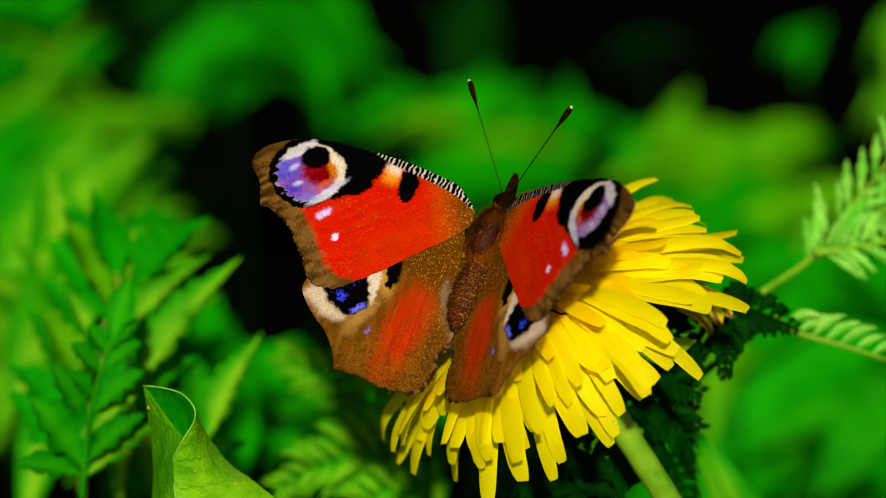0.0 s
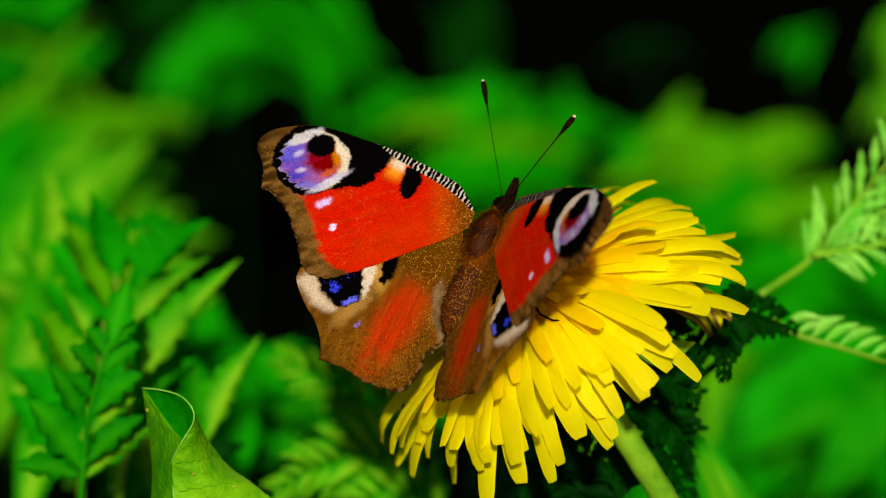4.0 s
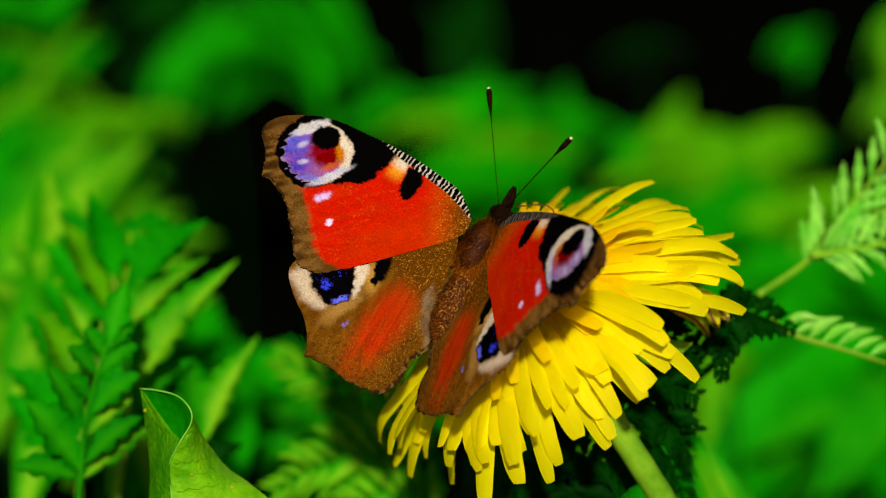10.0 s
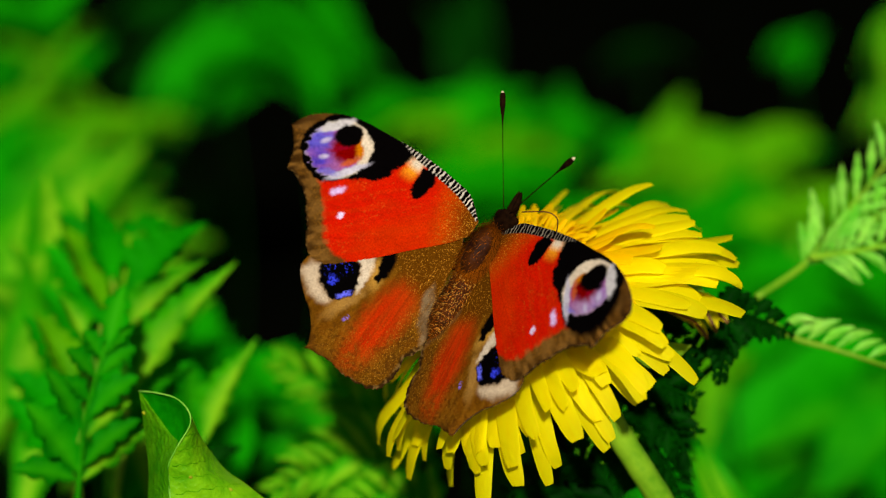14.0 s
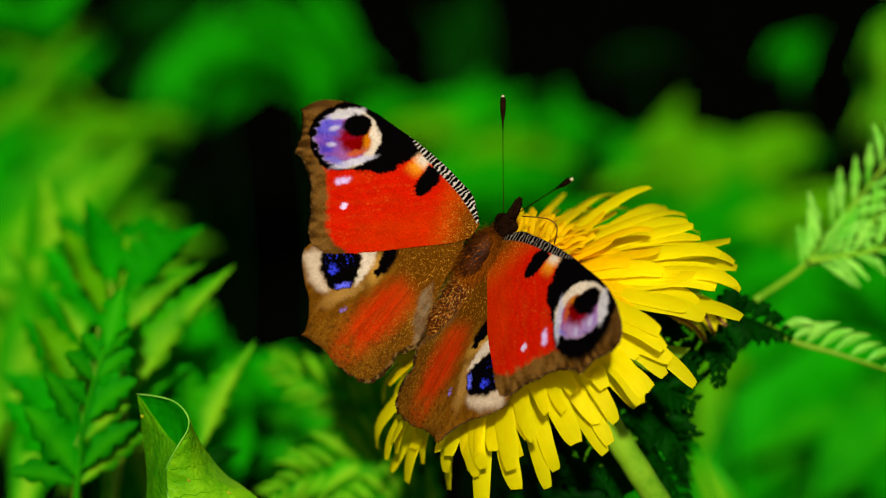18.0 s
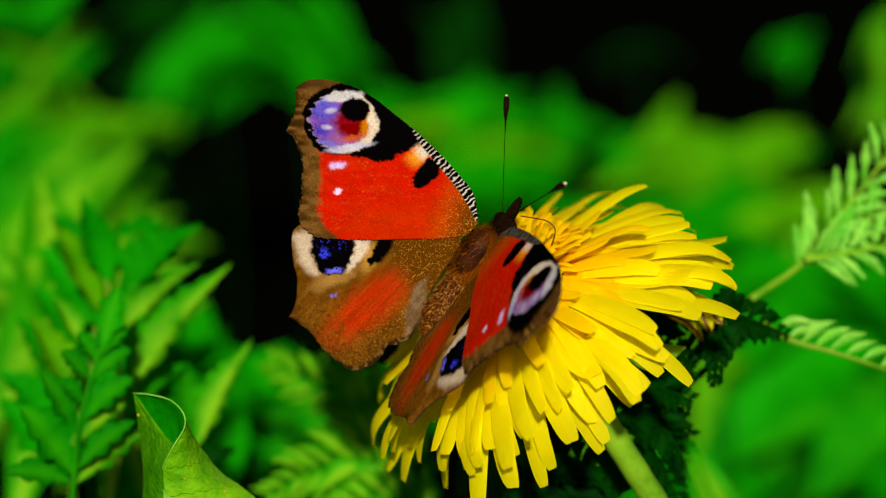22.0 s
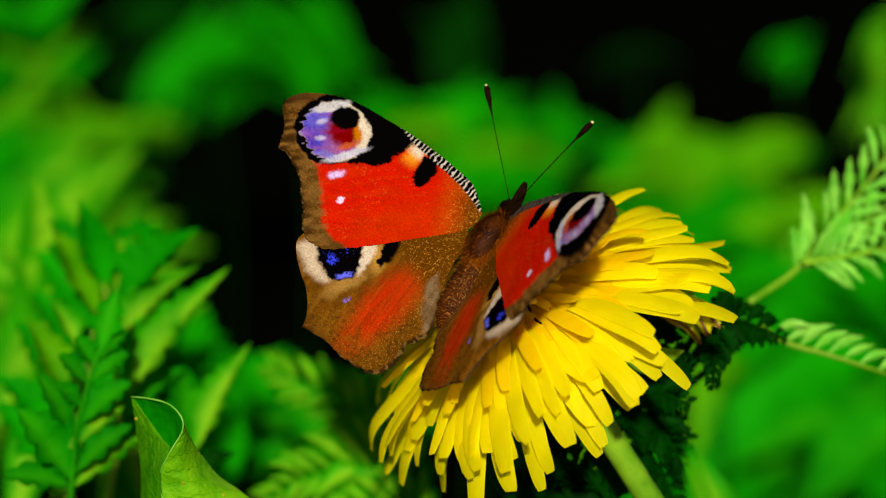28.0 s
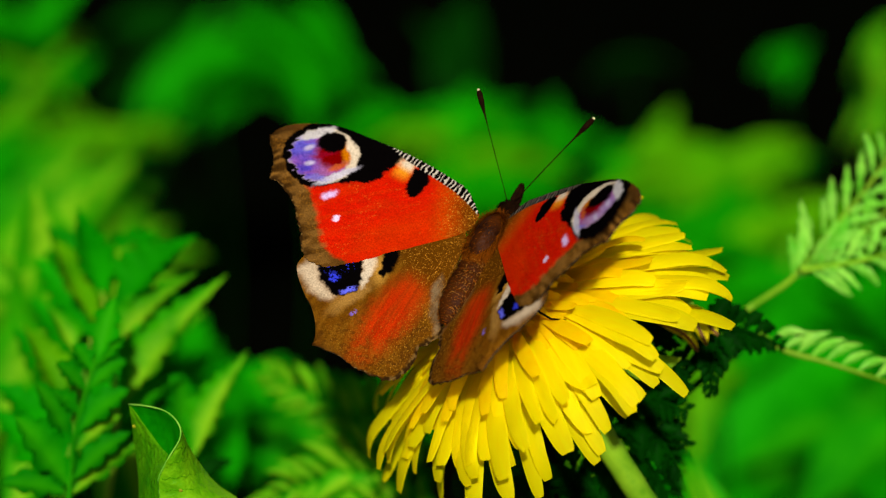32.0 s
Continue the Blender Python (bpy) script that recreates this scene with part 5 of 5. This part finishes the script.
    beat = (  # seconds, then flap, twist, sweep of the left fore and hind wing and of the right ones
        (0, 31.6, 4.9, -6.9, 28.0, 4.7, -7.4, 34.6, 5.0, -1.6, 31.9, 5.7, -1.4),
        (0.5, 31.1, 4.9, -6.9, 27.6, 4.9, -7.6, 34.8, 5.0, -1.8, 32.3, 6.2, -1.0),
        (1, 32.0, 5.0, -6.6, 28.6, 5.1, -7.6, 38.9, 4.6, -2.7, 36.8, 4.9, -0.6),
        (1.5, 32.4, 5.0, -6.4, 29.0, 5.1, -8.0, 38.0, 4.5, -3.0, 35.6, 5.1, -0.9),
        (2, 31.9, 5.1, -6.4, 28.3, 5.2, -8.1, 37.1, 4.4, -2.9, 34.7, 5.1, -0.9),
        (2.5, 32.1, 5.1, -5.9, 28.7, 5.0, -7.6, 37.2, 4.0, -2.4, 35.0, 4.3, -0.5),
        (3, 32.8, 5.0, -4.9, 29.3, 5.0, -7.0, 36.4, 4.0, -1.6, 34.1, 3.9, -0.4),
        (3.5, 34.1, 4.9, -4.8, 30.6, 4.8, -6.1, 37.7, 4.2, -2.0, 35.7, 4.0, 1.1),
        (5.5, 34.6, 4.7, -4.0, 31.1, 4.5, -4.5, 36.3, 4.4, -1.1, 34.2, 3.4, 2.5),
        (6, 35.5, 4.6, -3.1, 32.0, 4.4, -3.9, 36.2, 4.2, -1.3, 34.2, 2.9, 2.0),
        (6.5, 33.8, 4.6, -3.2, 30.3, 4.3, -4.1, 34.0, 4.1, -1.2, 31.8, 3.1, 2.2),
        (7, 29.5, 4.7, -3.3, 26.3, 4.4, -4.3, 32.3, 3.9, -0.8, 30.2, 3.1, 2.5),
        (7.5, 29.7, 4.7, -3.1, 26.4, 4.4, -4.4, 31.9, 3.9, -0.8, 29.8, 3.2, 2.5),
        (8, 29.3, 4.7, -2.4, 26.1, 4.4, -4.5, 31.5, 4.1, -0.6, 29.5, 3.5, 2.5),
        (8.5, 29.3, 4.5, -2.3, 26.2, 4.2, -4.7, 31.9, 4.0, -0.6, 29.8, 3.3, 2.5),
        (9, 31.9, 4.0, -1.9, 28.6, 3.7, -4.2, 32.3, 3.9, -0.8, 30.3, 2.8, 2.2),
        (9.5, 36.6, 3.5, -2.2, 33.0, 3.3, -4.1, 33.7, 4.0, -0.8, 31.2, 2.8, 2.1),
        (10, 39.4, 3.2, -2.5, 35.7, 3.2, -4.1, 35.2, 3.5, -0.5, 33.1, 2.6, 2.5),
        (10.5, 40.7, 3.0, -3.4, 36.8, 3.0, -4.5, 36.1, 3.1, -0.1, 34.0, 2.0, 3.2),
        (11, 42.0, 2.4, -2.3, 38.2, 2.3, -4.1, 35.6, 2.6, 0.5, 33.5, 1.6, 3.3),
        (11.5, 43.9, 1.7, -1.3, 40.4, 1.2, -3.3, 35.5, 2.2, 1.2, 33.5, 1.4, 4.4),
        (12, 39.0, 1.6, 0.1, 35.5, 1.2, -2.2, 36.8, 2.5, 1.7, 34.9, 1.4, 5.5),
        (12.5, 32.2, 1.9, 0.7, 28.8, 1.3, -2.1, 33.1, 2.5, 1.9, 31.1, 1.4, 5.4),
        (13, 15.9, 2.3, 0.6, 13.9, 1.0, -2.6, 19.3, 1.9, 2.5, 17.4, 1.6, 3.6),
        (13.5, 16.2, 2.0, 1.0, 13.8, 0.8, -2.4, 19.2, 1.5, 2.1, 17.2, 1.7, 2.6),
        (14, 16.3, 1.7, 1.3, 14.0, 0.5, -2.4, 18.5, 1.4, 1.9, 16.4, 1.6, 1.8),
        (14.5, 16.7, 1.4, 2.2, 14.5, 0.2, -1.9, 19.5, 1.7, 1.6, 17.5, 1.5, 1.1),
        (16.5, 36.9, 0.6, 4.7, 33.5, -0.0, 2.5, 39.8, 5.3, 0.8, 37.7, 0.4, 3.5),
        (17, 33.3, 0.5, 3.6, 30.0, -0.1, 1.2, 34.6, 1.9, 0.7, 33.1, -0.4, 3.2),
        (17.5, 24.5, 0.5, 4.0, 21.4, -0.2, 1.3, 26.9, 0.6, 1.7, 25.4, -1.1, 2.9),
        (18, 16.3, 0.5, 3.5, 13.8, -0.6, 0.2, 18.0, -0.3, 1.5, 16.7, -1.3, 1.9),
        (18.5, 14.1, 0.1, 3.9, 11.7, -1.1, 0.5, 20.1, -1.0, 1.2, 18.7, -2.0, 2.0),
        (19, 14.0, -0.0, 4.3, 11.6, -1.3, 0.8, 20.3, -1.4, 1.4, 19.0, -2.5, 2.1),
        (19.5, 13.7, -0.1, 5.0, 11.3, -1.4, 1.1, 20.5, -1.9, 1.4, 19.3, -3.0, 2.0),
        (20, 14.0, -0.0, 5.5, 11.7, -1.4, 1.3, 20.8, -1.7, 1.4, 19.8, -3.1, 2.1),
        (20.5, 14.4, 0.2, 5.6, 11.9, -1.1, 1.4, 20.8, -1.5, 1.7, 19.6, -2.9, 2.3),
        (21, 16.3, 0.5, 4.5, 13.9, -0.7, 0.8, 21.4, -1.0, 2.2, 20.7, -2.5, 2.8),
        (21.5, 25.2, 0.8, 4.8, 21.9, 0.3, 1.5, 31.7, 0.5, 1.9, 30.1, -1.1, 3.7),
        (22, 30.5, 1.2, 4.5, 27.0, 0.8, 1.7, 36.5, 1.8, 1.8, 35.1, 0.8, 4.8),
        (22.5, 29.1, 1.8, 3.9, 25.8, 1.2, 1.0, 35.8, 2.4, 1.6, 34.6, 1.7, 4.6),
        (23, 18.6, 2.6, 2.6, 16.0, 1.6, -1.2, 25.2, 2.7, 1.3, 24.0, 1.3, 2.5),
        (23.5, 16.7, 3.1, 2.5, 14.1, 1.9, -1.4, 22.6, 2.7, 1.2, 21.3, 1.7, 2.3),
        (24, 18.3, 3.3, 2.5, 15.8, 2.3, -1.4, 23.5, 2.9, 1.5, 22.2, 1.7, 2.7),
        (24.5, 35.2, 3.0, 1.5, 31.5, 2.5, 0.2, 37.7, 3.0, 2.1, 35.6, 1.1, 4.7),
        (25, 40.5, 3.0, 1.1, 37.0, 2.3, 1.9, 43.7, 3.0, 2.1, 41.4, 0.6, 5.8),
        (25.5, 41.3, 3.2, 1.4, 38.1, 2.4, 2.4, 44.0, 2.5, 1.7, 41.8, 0.3, 4.8),
        (27.5, 40.0, 5.0, 0.6, 36.7, 4.0, 0.1, 40.0, 2.3, 0.9, 38.2, 1.5, 4.2),
        (28, 37.1, 5.5, 0.3, 33.5, 4.7, -0.2, 37.6, 2.6, 0.1, 35.7, 1.8, 4.1),
        (28.5, 31.2, 5.9, 0.7, 27.9, 5.2, -0.2, 32.1, 2.9, -1.0, 30.3, 3.0, 5.7),
        (29, 26.3, 6.4, -0.8, 23.1, 5.6, -1.4, 27.0, 2.9, 0.5, 25.0, 2.5, 3.5),
        (29.5, 32.0, 6.6, -1.7, 28.5, 5.8, -1.8, 33.8, 3.9, 1.6, 31.5, 3.4, 2.7),
        (30, 37.5, 7.0, -2.2, 34.1, 5.7, -2.2, 41.6, 4.7, 1.5, 39.9, 4.4, 3.1),
        (30.5, 37.1, 7.1, -2.8, 33.7, 5.9, -2.9, 40.5, 4.8, 0.9, 38.8, 4.5, 2.5),
        (31, 33.5, 7.2, -3.1, 30.0, 6.3, -3.9, 36.5, 3.9, -0.1, 34.9, 4.3, 2.5),
        (31.5, 30.2, 7.2, -3.1, 26.9, 6.3, -4.2, 32.2, 3.2, -0.9, 30.7, 3.8, 2.4),
        (32, 28.8, 7.1, -2.8, 25.4, 6.2, -4.1, 30.1, 3.1, -0.6, 28.1, 3.8, 2.4),
    )
    feel = (  # seconds, then turn and lift of the antennae, in the butterfly's space
        (0, 29.8, 36.3, -39.1, 34.7),
        (0.5, 27.8, 37.6, -38.9, 33.3),
        (1, 23.7, 51.3, -39.5, 33.7),
        (1.5, 25.0, 49.0, -38.0, 32.1),
        (2, 23.9, 46.8, -38.5, 32.4),
        (2.5, 26.2, 40.6, -39.5, 32.0),
        (3, 24.9, 38.0, -39.3, 32.9),
        (3.5, 25.0, 35.3, -39.2, 32.9),
        (5.5, 23.9, 32.2, -41.8, 34.5),
        (6, 24.6, 31.6, -41.1, 35.4),
        (6.5, 26.0, 31.7, -41.5, 34.2),
        (7, 25.1, 34.1, -41.6, 32.5),
        (7.5, 25.7, 34.3, -41.1, 31.6),
        (8, 25.4, 33.7, -40.2, 29.5),
        (8.5, 25.0, 33.1, -40.5, 31.6),
        (9, 25.8, 31.1, -41.3, 33.5),
        (9.5, 25.5, 27.6, -41.5, 34.8),
        (10, 25.7, 26.7, -39.4, 33.6),
        (10.5, 25.5, 26.8, -40.4, 34.9),
        (11, 26.9, 25.8, -40.9, 35.9),
        (11.5, 28.7, 25.5, -41.4, 37.7),
        (12, 27.3, 25.1, -41.2, 32.7),
        (12.5, 25.8, 24.9, -45.0, 34.5),
        (13, 23.8, 24.5, -44.9, 31.4),
        (13.5, 23.5, 23.4, -45.2, 29.9),
        (14, 25.2, 23.7, -44.5, 31.6),
        (14.5, 25.7, 23.2, -44.8, 31.7),
        (16.5, 28.4, 19.2, -43.5, 31.8),
        (17, 29.3, 20.3, -43.4, 31.6),
        (17.5, 28.9, 19.9, -47.4, 33.7),
        (18, 29.1, 18.8, -47.1, 30.9),
        (18.5, 29.2, 19.8, -46.7, 31.7),
        (19, 28.1, 18.9, -45.0, 30.3),
        (19.5, 29.1, 18.7, -44.7, 32.1),
        (20, 31.5, 18.5, -43.7, 33.7),
        (20.5, 32.0, 18.5, -42.4, 33.3),
        (21, 32.0, 19.6, -44.4, 31.8),
        (21.5, 31.0, 17.9, -47.2, 34.6),
        (22, 30.5, 18.1, -47.2, 34.2),
        (22.5, 29.1, 18.7, -49.7, 27.7),
        (23, -13.1, 26.6, -61.8, -11.5),
        (23.5, -41.1, 42.8, -54.3, 4.6),
        (24, 40.2, 27.3, -33.4, 21.6),
        (24.5, 42.5, 30.5, -31.4, 23.0),
        (25, 38.1, 31.8, -34.2, 24.3),
        (25.5, 35.8, 32.7, -31.9, 25.3),
        (27.5, 32.7, 41.1, -34.8, 28.6),
        (28, 33.0, 37.1, -34.2, 27.1),
        (28.5, 32.7, 37.7, -37.7, 30.5),
        (29, 33.8, 39.6, -38.1, 27.9),
        (29.5, 30.7, 47.8, -36.9, 26.9),
        (30, 24.6, 60.8, -36.7, 23.7),
        (30.5, 26.8, 61.1, -36.9, 25.5),
        (31, 23.5, 63.0, -35.8, 24.6),
        (31.5, 26.2, 60.5, -37.9, 24.7),
        (32, 27.8, 57.2, -36.3, 23.5),
    )
    walk(fly, [(r[0], pose(r[1] * MM, r[2] * MM, r[3] * MM, *r[4:])) for r in body])
    roots = {"fore": Vector((1.6, 2.5, 1.3)), "hind": Vector((1.6, 0.3, 0.9))}
    for w, (side, root, k) in zip(fly_wings, ((-1, "fore", 1), (-1, "hind", 4), (1, "fore", 7), (1, "hind", 10))):
        rows = []
        for r in beat:
            flap, twist, sweep = (radians(a) for a in r[k:k + 3])
            flap += radians(1.4) * (root == "hind")
            o = Vector((roots[root].x * side, roots[root].y, roots[root].z)) * MM
            m = Matrix.Rotation(-flap * side, 4, "Y") @ Matrix.Rotation(twist, 4, "X") @ Matrix.Rotation(sweep * side, 4, "Z")
            rows.append((r[0], Matrix.Translation(o) @ m))
        walk(w, rows)
    for a, side, k in zip(fly_antennae, (-1, 1), (1, 3)):
        rows = []
        for r in feel:
            m = Matrix.Rotation(radians(r[k]), 4, "Z") @ Matrix.Rotation(radians(r[k + 1]), 4, "X")
            rows.append((r[0], Matrix.Translation(Vector((BX + 0.2 + side * 0.5, 7.3, 1.9)) * MM) @ m))
        walk(a, rows)


motions()
